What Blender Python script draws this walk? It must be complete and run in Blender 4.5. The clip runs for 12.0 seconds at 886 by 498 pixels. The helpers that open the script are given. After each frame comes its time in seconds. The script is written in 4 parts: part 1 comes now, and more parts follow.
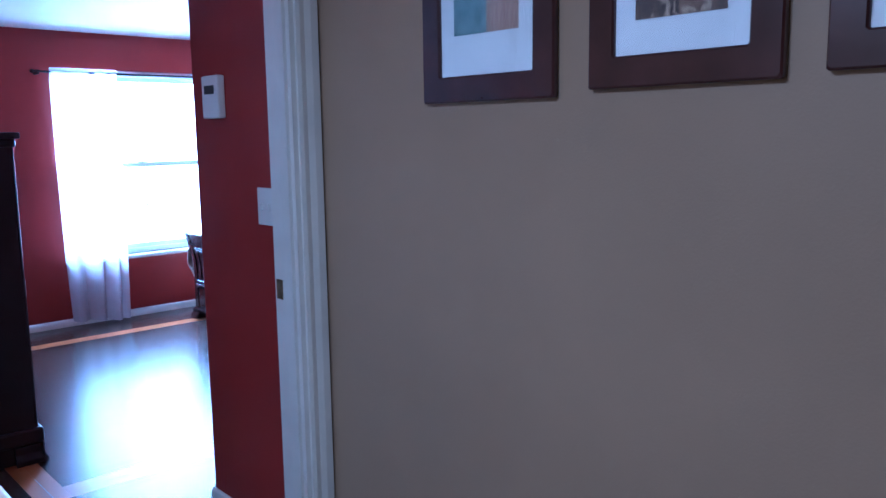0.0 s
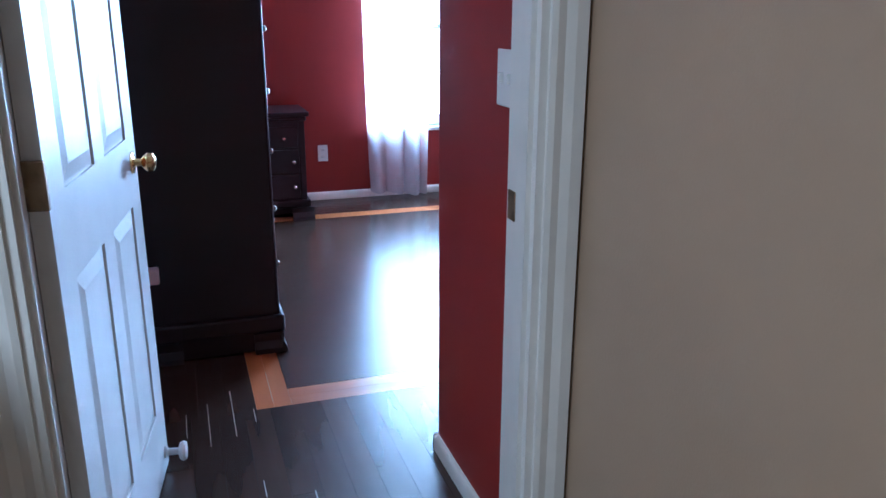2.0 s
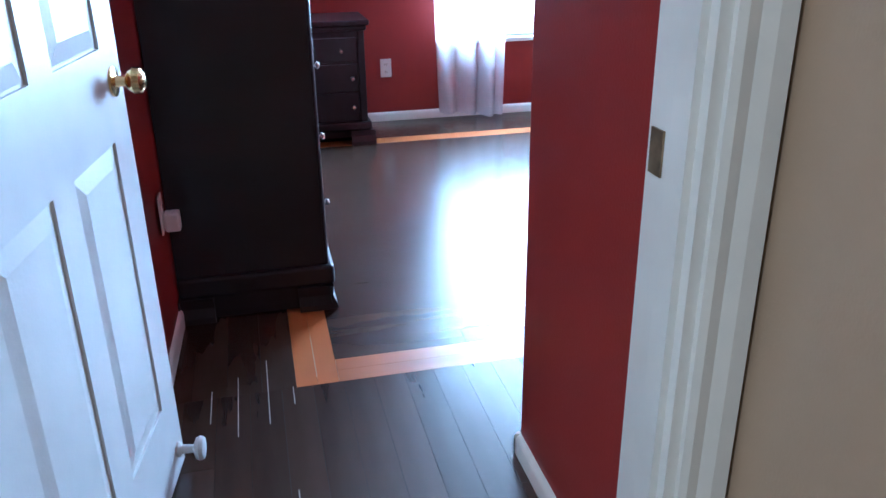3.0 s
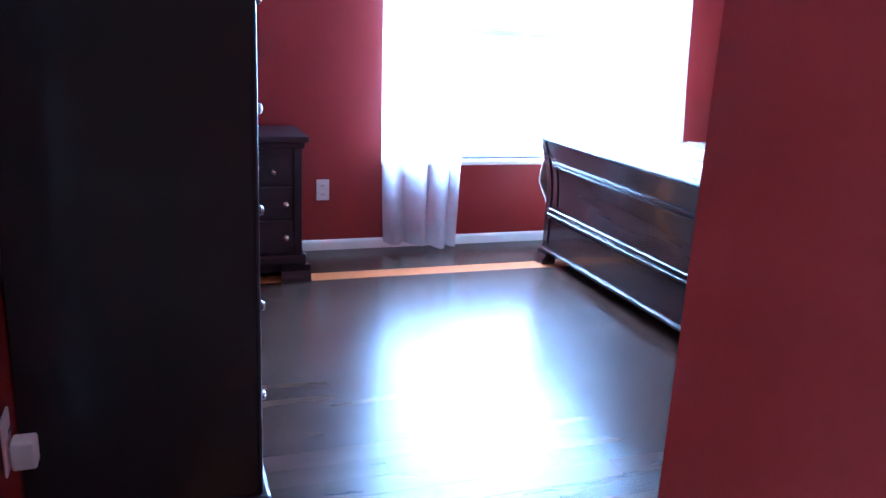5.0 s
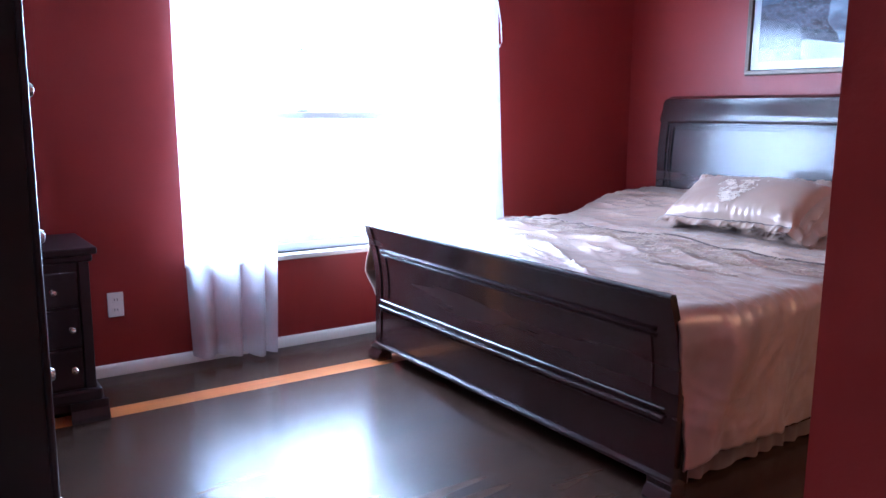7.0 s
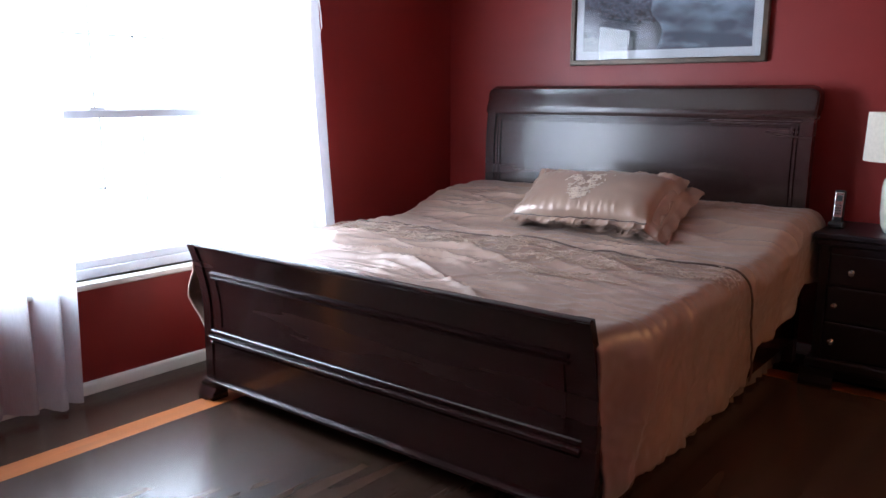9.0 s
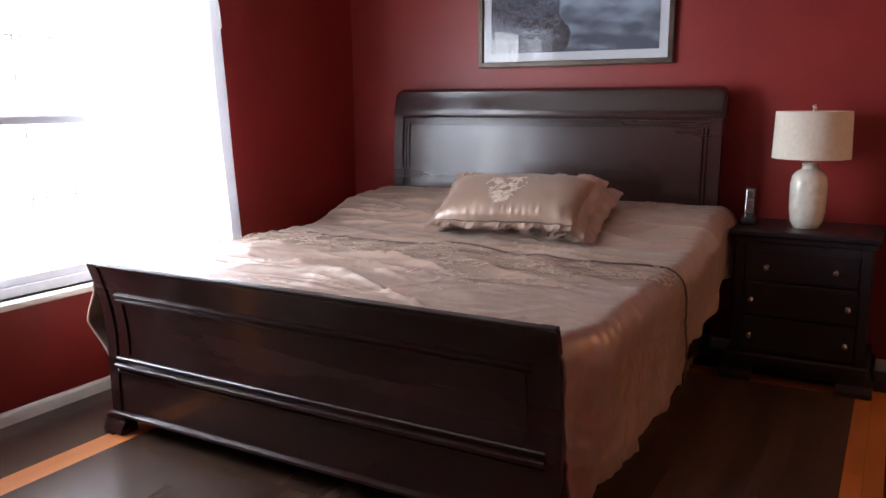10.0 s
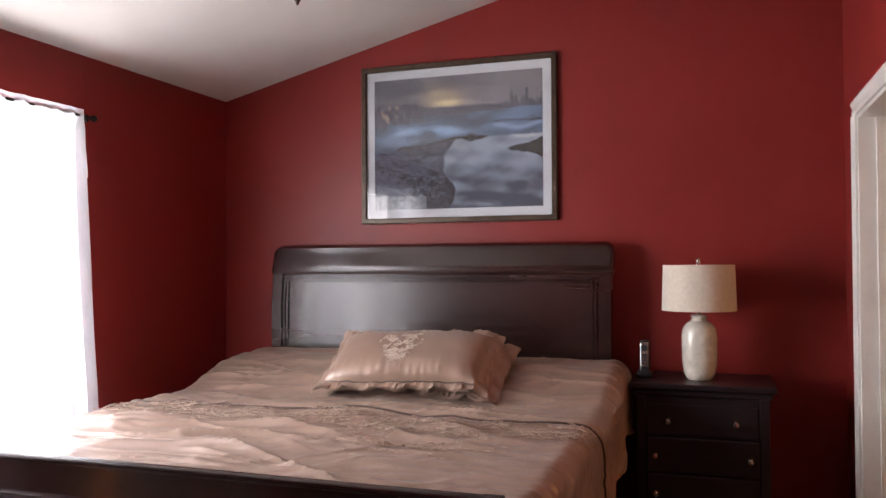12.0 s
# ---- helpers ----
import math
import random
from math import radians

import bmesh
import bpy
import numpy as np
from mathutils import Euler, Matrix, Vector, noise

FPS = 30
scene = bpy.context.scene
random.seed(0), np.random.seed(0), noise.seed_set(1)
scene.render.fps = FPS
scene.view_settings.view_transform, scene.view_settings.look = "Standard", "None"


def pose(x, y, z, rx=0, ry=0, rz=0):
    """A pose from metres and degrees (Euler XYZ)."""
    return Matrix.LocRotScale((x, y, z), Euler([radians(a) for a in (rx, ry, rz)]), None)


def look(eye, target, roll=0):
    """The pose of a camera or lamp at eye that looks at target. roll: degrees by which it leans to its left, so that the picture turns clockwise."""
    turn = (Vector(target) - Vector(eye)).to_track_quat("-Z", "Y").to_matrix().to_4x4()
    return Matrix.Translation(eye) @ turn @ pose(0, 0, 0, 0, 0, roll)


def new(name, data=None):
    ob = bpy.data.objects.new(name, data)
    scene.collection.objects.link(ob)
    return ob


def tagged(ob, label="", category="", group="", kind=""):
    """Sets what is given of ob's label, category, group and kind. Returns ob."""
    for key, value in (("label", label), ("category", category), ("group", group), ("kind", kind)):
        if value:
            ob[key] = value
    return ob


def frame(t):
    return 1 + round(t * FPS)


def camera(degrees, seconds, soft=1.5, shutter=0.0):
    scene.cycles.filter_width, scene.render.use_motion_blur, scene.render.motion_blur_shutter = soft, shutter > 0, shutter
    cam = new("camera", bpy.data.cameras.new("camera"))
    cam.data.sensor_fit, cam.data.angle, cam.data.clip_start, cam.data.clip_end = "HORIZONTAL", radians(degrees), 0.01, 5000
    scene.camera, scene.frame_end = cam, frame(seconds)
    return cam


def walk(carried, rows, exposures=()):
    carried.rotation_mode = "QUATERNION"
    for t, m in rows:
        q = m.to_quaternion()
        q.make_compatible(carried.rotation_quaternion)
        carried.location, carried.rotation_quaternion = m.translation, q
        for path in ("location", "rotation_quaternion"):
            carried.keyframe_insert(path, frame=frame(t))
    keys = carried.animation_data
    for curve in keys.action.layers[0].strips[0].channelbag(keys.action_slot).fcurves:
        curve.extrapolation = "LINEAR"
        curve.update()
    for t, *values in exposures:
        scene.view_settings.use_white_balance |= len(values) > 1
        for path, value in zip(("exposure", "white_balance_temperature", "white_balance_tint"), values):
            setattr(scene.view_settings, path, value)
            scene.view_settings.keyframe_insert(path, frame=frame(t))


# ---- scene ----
cam = camera(58.0, 12.0)
PATH = [
    (0, (-1.381, -1.88, 1.452), (-0.038, -0.426, 1.164), -0.8),
    (0.5, (-1.256, -1.877, 1.486), (-0.085, -0.288, 1.161), -0.3),
    (1, (-1.09, -1.729, 1.45), (-0.109, -0.023, 1.09), 1.0),
    (1.5, (-0.883, -1.447, 1.416), (-0.102, 0.336, 0.957), 0.9),
    (2, (-0.707, -1.193, 1.367), (-0.104, 0.623, 0.787), 0.2),
    (2.5, (-0.578, -0.913, 1.314), (-0.128, 0.898, 0.593), -0.6),
    (2.7, (-0.56, -0.8, 1.292), (-0.144, 0.997, 0.518), -0.7),
    (4.3, (-0.585, 0.063, 1.182), (-0.074, 1.845, 0.43), 0.4),
    (4.5, (-0.553, 0.055, 1.238), (-0.022, 1.851, 0.538), 1.6),
    (5, (-0.575, 0.235, 1.237), (0.087, 2.046, 0.706), 2.8),
    (5.5, (-0.582, 0.329, 1.266), (0.203, 2.122, 0.855), 3.2),
    (6, (-0.616, 0.389, 1.271), (0.294, 2.135, 0.922), 1.9),
    (6.5, (-0.616, 0.537, 1.218), (0.422, 2.218, 0.903), 0.7),
    (7, (-0.549, 0.667, 1.252), (0.576, 2.286, 0.914), 0.5),
    (7.2, (-0.501, 0.698, 1.276), (0.636, 2.305, 0.918), 0.1),
    (8.8, (-0.556, 1.112, 1.324), (0.933, 2.395, 0.95), -0.1),
    (9, (-0.531, 1.216, 1.321), (1.001, 2.443, 0.938), 0.1),
    (9.5, (-0.487, 1.319, 1.306), (1.118, 2.45, 0.924), -0.2),
    (10, (-0.539, 1.475, 1.303), (1.169, 2.449, 0.935), -0.3),
    (10.5, (-0.591, 1.626, 1.353), (1.203, 2.438, 1.005), -0.2),
    (11, (-0.548, 1.659, 1.29), (1.299, 2.394, 1.068), 0.1),
    (11.5, (-0.486, 1.662, 1.335), (1.384, 2.361, 1.222), -0.7),
    (12, (-0.442, 1.746, 1.256), (1.45, 2.393, 1.292), -0.3),
]
walk(cam, [(t, look(eye, target, roll)) for t, eye, target, roll in PATH],
     exposures=[(0, 0.6, 3650, 12), (1.5, 0.75, 3850, 8), (2.5, 1.35, 4300, 0), (4.5, 1.5, 3950, 6), (5.5, 1.15, 3950, 9), (7.2, 0.65, 4800, 12), (9.0, -0.15, 5800, 11), (12.0, -0.2, 7100, 20)])

# ---- light ----
world = bpy.data.worlds.new("sky")
scene.world = world
world.use_nodes = True
wn = world.node_tree
sky = wn.nodes.new("ShaderNodeTexSky")
sky.sky_type = "NISHITA"
sky.sun_disc = False
sky.sun_elevation = radians(48)
sky.sun_rotation = radians(200)
wn.links.new(sky.outputs[0], wn.nodes["Background"].inputs[0])
wn.nodes["Background"].inputs[1].default_value = 0.15

sun = new("sun", bpy.data.lights.new("sun", "SUN"))
sun.data.energy = 3.0
sun.data.angle = radians(0.5)
sun.data.color = (1.0, 0.95, 0.88)
sun.matrix_world = look((0, -8, 12), (0.6, 0, 3.0))


def area(name, place, target, sx, sy, power, colour):
    ob = new(name, bpy.data.lights.new(name, "AREA"))
    ob.data.shape = "RECTANGLE"
    ob.data.size, ob.data.size_y, ob.data.energy, ob.data.color = sx, sy, power, colour
    ob.matrix_world = look(place, target)
    return ob


area("window_daylight", (1.5, 4.86, 1.24), (1.5, 0.0, 1.10), 2.0, 1.5, 170, (0.88, 0.94, 1.0))
# fill light added to brighten the hall and entry; its source is unseen
area("hall_fill_glow", (-1.75, -0.9, 2.33), (-1.75, -0.9, 0.0), 0.5, 0.5, 19, (1.0, 0.86, 0.69))
area("side_room_glow", (3.0, -0.3, 2.30), (3.0, -0.3, 0.0), 1.1, 1.1, 23, (1.0, 0.52, 0.22))


# ---- materials ----
def mat(name, colour, rough=0.5, metal=0.0, vary=0.08, scale=6.0, bump=0.05, fine=90.0, coat=0.0, stretch=(1, 1, 1), second=None, spec=0.5, spread=1.0):
    m = bpy.data.materials.new(name)
    m.use_nodes = True
    nt = m.node_tree
    b = nt.nodes["Principled BSDF"]
    tc = nt.nodes.new("ShaderNodeTexCoord")
    mp = nt.nodes.new("ShaderNodeMapping")
    mp.inputs["Scale"].default_value = stretch
    nt.links.new(tc.outputs["Object"], mp.inputs[0])
    n1 = nt.nodes.new("ShaderNodeTexNoise")
    n1.inputs["Scale"].default_value, n1.inputs["Detail"].default_value = scale, 5
    n2 = nt.nodes.new("ShaderNodeTexNoise")
    n2.inputs["Scale"].default_value, n2.inputs["Detail"].default_value = fine, 3
    nt.links.new(mp.outputs[0], n1.inputs[0])
    nt.links.new(mp.outputs[0], n2.inputs[0])
    ramp = nt.nodes.new("ShaderNodeValToRGB")
    c = np.array(colour)
    d = np.array(second) if second else c * (1 + 1.6 * vary)
    ramp.color_ramp.elements[0].color = (*(c * (1 - vary)), 1)
    ramp.color_ramp.elements[1].color = (*np.minimum(d, 1), 1)
    ramp.color_ramp.elements[0].position, ramp.color_ramp.elements[1].position = 0.3, 0.72
    nt.links.new(n1.outputs[0], ramp.inputs[0])
    nt.links.new(ramp.outputs[0], b.inputs["Base Color"])
    rr = nt.nodes.new("ShaderNodeMapRange")
    rr.inputs["To Min"].default_value, rr.inputs["To Max"].default_value = max(rough - 0.07 * spread, 0.02), min(rough + 0.09 * spread, 1)
    nt.links.new(n1.outputs[0], rr.inputs[0])
    nt.links.new(rr.outputs[0], b.inputs["Roughness"])
    b.inputs["Metallic"].default_value = metal
    b.inputs["Coat Weight"].default_value = coat
    b.inputs["Coat Roughness"].default_value = 0.12
    b.inputs["Specular IOR Level"].default_value = spec
    if bump:
        bp = nt.nodes.new("ShaderNodeBump")
        bp.inputs["Strength"].default_value, bp.inputs["Distance"].default_value = bump, 0.004
        nt.links.new(n2.outputs[0], bp.inputs["Height"])
        nt.links.new(bp.outputs[0], b.inputs["Normal"])
    return m


def by_piece(m, low, high):
    """Lets the colour vary from piece to piece."""
    nt = m.node_tree
    b = nt.nodes["Principled BSDF"]
    src = b.inputs["Base Color"].links[0].from_socket
    info = nt.nodes.new("ShaderNodeObjectInfo")
    rng = nt.nodes.new("ShaderNodeMapRange")
    rng.inputs["To Min"].default_value, rng.inputs["To Max"].default_value = low, high
    mul = nt.nodes.new("ShaderNodeVectorMath")
    mul.operation = "SCALE"
    nt.links.new(info.outputs["Random"], rng.inputs[0])
    nt.links.new(src, mul.inputs[0])
    nt.links.new(rng.outputs[0], mul.inputs["Scale"])
    nt.links.new(mul.outputs[0], b.inputs["Base Color"])
    return m


RED = mat("red_paint", (0.245, 0.022, 0.018), 0.42, vary=0.07, scale=2.2, bump=0.12, fine=140, spec=0.4)
TAN = mat("tan_paint", (0.385, 0.285, 0.19), 0.5, vary=0.05, scale=1.8, bump=0.12, fine=150)
CEIL = mat("ceiling_paint", (0.72, 0.70, 0.66), 0.9, vary=0.03, scale=3, bump=0.2, fine=120)
TRIM = mat("white_trim_paint", (0.78, 0.77, 0.73), 0.32, vary=0.04, scale=7, bump=0.04, fine=60)
DOORP = mat("white_door_paint", (0.80, 0.80, 0.78), 0.35, vary=0.03, scale=9, bump=0.08, fine=120)
ESPRESSO = mat("espresso_wood", (0.0155, 0.0105, 0.013), 0.38, vary=0.3, scale=4, bump=0.04, fine=60, coat=0.12, stretch=(1, 0.12, 1), spec=0.4)
CHERRY = mat("dark_cherry_wood", (0.026, 0.0095, 0.0085), 0.25, vary=0.3, scale=3, bump=0.008, fine=50, coat=0.5, stretch=(1, 0.15, 2))
NICKEL = mat("brushed_nickel", (0.72, 0.70, 0.66), 0.25, metal=1.0, vary=0.03, bump=0)
BRASS = mat("polished_brass", (0.80, 0.60, 0.28), 0.18, metal=1.0, vary=0.08, bump=0)
OLDBRASS = mat("worn_brass", (0.30, 0.22, 0.13), 0.4, metal=0.8, vary=0.25, scale=30, bump=0.1)
PLATE = mat("white_plastic", (0.78, 0.78, 0.76), 0.35, vary=0.02, bump=0)
SLOT = mat("dark_slot", (0.03, 0.03, 0.03), 0.6, vary=0.1, bump=0)
GAP = mat("joint_filler", (0.016, 0.010, 0.008), 0.7, vary=0.2, scale=20)
SATIN = mat("champagne_satin", (0.30, 0.20, 0.15), 0.33, vary=0.03, scale=5, bump=0.05, fine=240, second=(0.325, 0.22, 0.166), spec=1.0)
SATIN.node_tree.nodes["Principled BSDF"].inputs["Sheen Weight"].default_value = 0.12
SATIN.node_tree.nodes["Principled BSDF"].inputs["Metallic"].default_value = 0.12
LINEN = mat("lamp_shade_linen", (0.66, 0.60, 0.50), 0.85, vary=0.05, scale=60, bump=0.25, fine=500)
GLAZE = mat("crackle_glaze", (0.66, 0.63, 0.55), 0.12, vary=0.12, scale=26, bump=0.5, fine=32, coat=0.6)
SKIRT = mat("bed_skirt_cloth", (0.15, 0.105, 0.09), 0.7, vary=0.1, scale=14, bump=0.1)
BLACKP = mat("black_plastic", (0.02, 0.02, 0.022), 0.35, vary=0.1, bump=0)
SCREEN = mat("dark_glass_screen", (0.015, 0.016, 0.02), 0.06, vary=0.05, bump=0, coat=0.5)
IRON = mat("wrought_iron", (0.02, 0.018, 0.018), 0.5, metal=0.6, vary=0.2, scale=40)
MAHOG = mat("mahogany_frame", (0.055, 0.016, 0.016), 0.3, vary=0.2, scale=8, bump=0.03, coat=0.3)
BRONZE = mat("dark_bronze_frame", (0.075, 0.052, 0.036), 0.35, metal=0.4, vary=0.25, scale=20, bump=0.03)
MATB = mat("mat_board", (0.72, 0.74, 0.78), 0.8, vary=0.02, scale=40, bump=0.05, fine=300)
VINYL = mat("window_vinyl", (0.72, 0.75, 0.80), 0.4, vary=0.02, bump=0)
CARPET = mat("hall_carpet", (0.30, 0.25, 0.19), 0.95, vary=0.15, scale=40, bump=0.6, fine=300)
LAWN = mat("lawn", (0.07, 0.11, 0.04), 0.9, vary=0.3, scale=3, bump=0.5, fine=20)
DARKW = by_piece(mat("dark_oak_board", (0.050, 0.027, 0.018), 0.25, vary=0.10, scale=7, bump=0, stretch=(0.3, 1.8, 1), second=(0.062, 0.034, 0.023), coat=0.0, spread=0.3), 0.82, 1.2)
ORANGE = by_piece(mat("natural_oak_board", (0.40, 0.125, 0.030), 0.3, vary=0.12, scale=9, bump=0.01, fine=12, stretch=(0.3, 1.4, 1), coat=0.05), 0.8, 1.05)


def see_through(name, share, colour):
    m = bpy.data.materials.new(name)
    m.use_nodes = True
    nt = m.node_tree
    nt.nodes.remove(nt.nodes["Principled BSDF"])
    out = nt.nodes["Material Output"]
    d, tl, tr = (nt.nodes.new("ShaderNodeBsdf" + k) for k in ("Diffuse", "Translucent", "Transparent"))
    weave = nt.nodes.new("ShaderNodeTexNoise")
    weave.inputs["Scale"].default_value = 60
    rng = nt.nodes.new("ShaderNodeMapRange")
    rng.inputs["To Min"].default_value, rng.inputs["To Max"].default_value = share - 0.08, share + 0.08
    nt.links.new(weave.outputs[0], rng.inputs[0])
    d.inputs[0].default_value = (*colour, 1)
    tl.inputs[0].default_value = (*colour, 1)
    a, b = nt.nodes.new("ShaderNodeMixShader"), nt.nodes.new("ShaderNodeMixShader")
    a.inputs[0].default_value = 0.6
    nt.links.new(d.outputs[0], a.inputs[1])
    nt.links.new(tl.outputs[0], a.inputs[2])
    nt.links.new(rng.outputs[0], b.inputs[0])
    nt.links.new(a.outputs[0], b.inputs[1])
    nt.links.new(tr.outputs[0], b.inputs[2])
    nt.links.new(b.outputs[0], out.inputs[0])
    return m


SHEER = see_through("sheer_voile", 0.38, (0.86, 0.88, 0.92))
GLASS = bpy.data.materials.new("clear_glass")
GLASS.use_nodes = True
_g = GLASS.node_tree.nodes["Principled BSDF"]
_g.inputs["Transmission Weight"].default_value = 1.0
_g.inputs["Roughness"].default_value = 0.0
_g.inputs["IOR"].default_value = 1.45


# ---- mesh helpers ----
def part(name, bm, material, parent=None, label="", kind="", smooth=False):
    me = bpy.data.meshes.new(name)
    bm.normal_update()
    bm.to_mesh(me)
    bm.free()
    for m in (material if isinstance(material, (list, tuple)) else [material]):
        me.materials.append(m)
    if smooth:
        me.shade_smooth()
        me.set_sharp_from_angle(angle=radians(35))
    ob = new(name, me)
    ob.parent = parent
    return tagged(ob, label, kind=kind)


def thing(name, m, label, category, group=""):
    ob = new(name)
    ob.empty_display_size = 0.1
    ob.matrix_world = m
    return tagged(ob, label, category, group)


def box(bm, x0, x1, y0, y1, z0, z1, bevel=0.0, seg=2):
    r = bmesh.ops.create_cube(bm, size=1.0, matrix=Matrix.Translation(((x0 + x1) / 2, (y0 + y1) / 2, (z0 + z1) / 2)) @ Matrix.Diagonal((x1 - x0, y1 - y0, z1 - z0, 1)))
    if bevel:
        edges = list({e for v in r["verts"] for e in v.link_edges})
        bmesh.ops.bevel(bm, geom=edges, offset=bevel, segments=seg, affect="EDGES", profile=0.5)
    return bm


def boxm(*a, **k):
    return box(bmesh.new(), *a, **k)


def slab(points, z0, z1, bm=None):
    """A prism over a plan outline."""
    bm = bm or bmesh.new()
    lo = [bm.verts.new((x, y, z0)) for x, y in points]
    hi = [bm.verts.new((x, y, z1)) for x, y in points]
    n = len(points)
    bm.faces.new(lo[::-1])
    bm.faces.new(hi)
    for i in range(n):
        bm.faces.new((lo[i], lo[(i + 1) % n], hi[(i + 1) % n], hi[i]))
    bmesh.ops.recalc_face_normals(bm, faces=bm.faces)
    return bm


def extrude(profile, a, b, place, bm=None):
    """A prism: the outline (u, v) run from a to b; place(u, v, w) gives the point."""
    bm = bm or bmesh.new()
    p = [bm.verts.new(place(u, v, a)) for u, v in profile]
    q = [bm.verts.new(place(u, v, b)) for u, v in profile]
    n = len(profile)
    faces = [bm.faces.new(p), bm.faces.new(q)]
    faces += [bm.faces.new((p[i], p[(i + 1) % n], q[(i + 1) % n], q[i])) for i in range(n)]
    bmesh.ops.recalc_face_normals(bm, faces=faces)
    return bm


def lathe(profile, seg=32, bm=None, centre=(0, 0, 0), wobble=0.0):
    bm = bm or bmesh.new()
    rings = []
    for r, z in profile:
        ring = []
        for i in range(seg):
            a = 2 * math.pi * i / seg
            k = r * (1 + wobble * noise.noise(Vector((3.1 * math.cos(a), 3.1 * math.sin(a), z * 22))))
            ring.append(bm.verts.new((centre[0] + k * math.cos(a), centre[1] + k * math.sin(a), centre[2] + z)))
        rings.append(ring)
    for a, b in zip(rings, rings[1:]):
        for i in range(seg):
            bm.faces.new((a[i], a[(i + 1) % seg], b[(i + 1) % seg], b[i]))
    bm.faces.new(rings[0][::-1])
    bm.faces.new(rings[-1])
    bmesh.ops.recalc_face_normals(bm, faces=bm.faces)
    return bm


def tube(points, r, seg=8, bm=None):
    bm = bm or bmesh.new()
    pts = [Vector(p) for p in points]
    rings = []
    for i, p in enumerate(pts):
        d = (pts[min(i + 1, len(pts) - 1)] - pts[max(i - 1, 0)]).normalized()
        u = d.cross(Vector((0.31, 0.2, 1))).normalized()
        v = d.cross(u)
        rings.append([bm.verts.new(p + r * (math.cos(2 * math.pi * k / seg) * u + math.sin(2 * math.pi * k / seg) * v)) for k in range(seg)])
    for a, b in zip(rings, rings[1:]):
        for k in range(seg):
            bm.faces.new((a[k], a[(k + 1) % seg], b[(k + 1) % seg], b[k]))
    bm.faces.new(rings[0][::-1])
    bm.faces.new(rings[-1])
    return bm


def turn(bm, m):
    bmesh.ops.transform(bm, matrix=m, verts=bm.verts)
    return bm


def frame_bm(x0, x1, z0, z1, w, y0, y1, bevel=0.003):
    """Four mitred bars round a rectangle, in the plane of x and z, from y0 to y1."""
    bm = bmesh.new()
    o = [(x0, z0), (x1, z0), (x1, z1), (x0, z1)]
    i = [(x0 + w, z0 + w), (x1 - w, z0 + w), (x1 - w, z1 - w), (x0 + w, z1 - w)]
    lay = [[[bm.verts.new((x, y, z)) for x, z in ring] for ring in (o, i)] for y in (y0, y1)]
    for k in range(4):
        n = (k + 1) % 4
        bm.faces.new((lay[0][0][k], lay[0][0][n], lay[0][1][n], lay[0][1][k]))
        bm.faces.new((lay[1][0][k], lay[1][1][k], lay[1][1][n], lay[1][0][n]))
        bm.faces.new((lay[0][0][k], lay[1][0][k], lay[1][0][n], lay[0][0][n]))
        bm.faces.new((lay[0][1][k], lay[0][1][n], lay[1][1][n], lay[1][1][k]))
    bmesh.ops.recalc_face_normals(bm, faces=bm.faces)
    if bevel:
        bmesh.ops.bevel(bm, geom=bm.edges[:], offset=bevel, segments=1, affect="EDGES")
    return bm


# ---- plan (metres) ----
NY, EX = 4.56, 3.72            # north and east walls, inner faces
DY0, DY1 = 0.26, 0.40          # the hall's door wall
JL, JR = -1.00, -0.01          # its opening
HX = 0.074                     # the hall's east wall
WX = -0.88                     # west wall
SY = 1.17                      # south wall at its east end
CZ, CS = 2.245, 0.252           # ceiling height at the north wall, and its slope
WL, WR, WB, WT = 0.61, 2.47, 0.51, 1.97
SDL, SDR, SDT = 2.02, 3.34, 1.88


def ceil_z(y):
    return CZ + (NY - y) * CS


# ---- structure ----
def wall(name, bm, material):
    return part(name, bm, material, kind="structure")


bm = bmesh.new()
T = 0.14
box(bm, WX - 0.2, WL, NY, NY + T, 0, 2.9)
box(bm, WR, EX + 0.2, NY, NY + T, 0, 2.9)
box(bm, WL, WR, NY, NY + T, 0, WB)
box(bm, WL, WR, NY, NY + T, WT, 2.9)
wall("wall_north", bm, RED)
wall("wall_east", boxm(EX, EX + T, SY, NY, 0, 3.4), RED)
wall("wall_west", slab([(-1.02, DY1), (-0.90, 1.3), (WX, 1.9), (WX, NY), (WX - T - 0.1, NY), (WX - T - 0.1, DY1)], 0, 3.6), RED)
bm = slab([(0.0, DY1), (0.20, DY1), (0.20, 0.855), (1.9, 0.855), (1.9, 0.975), (0.0, 0.975)], 0, 3.5)
wall("wall_entry", bm, RED)
bm = bmesh.new()
box(bm, 1.9, SDL, SY - 0.12, SY, 0, 3.4)
box(bm, SDR, EX + T, SY - 0.12, SY, 0, 3.4)
box(bm, SDL, SDR, SY - 0.12, SY, SDT, 3.4)
wall("wall_south", bm, RED)
bm = bmesh.new()
box(bm, -2.6, JL, DY0, DY1, 0, 3.5)
box(bm, JR, HX, DY0, DY1, 0, 3.5)
box(bm, JL, JR, DY0, DY1, 2.04, 3.5)
wall("wall_door", bm, TAN)
wall("wall_hall_east", boxm(HX, HX + 0.1, -4.2, DY1 - 0.003, 0, 2.6), TAN)
wall("wall_hall_west", boxm(-2.7, -2.6, -4.2, DY1, 0, 2.6), TAN)
wall("wall_hall_south", boxm(-2.7, HX + 0.1, -4.3, -4.2, 0, 2.6), TAN)
bm = bmesh.new()
box(bm, 1.8, 1.9, -0.9, SY - 0.12, 0, 2.5)
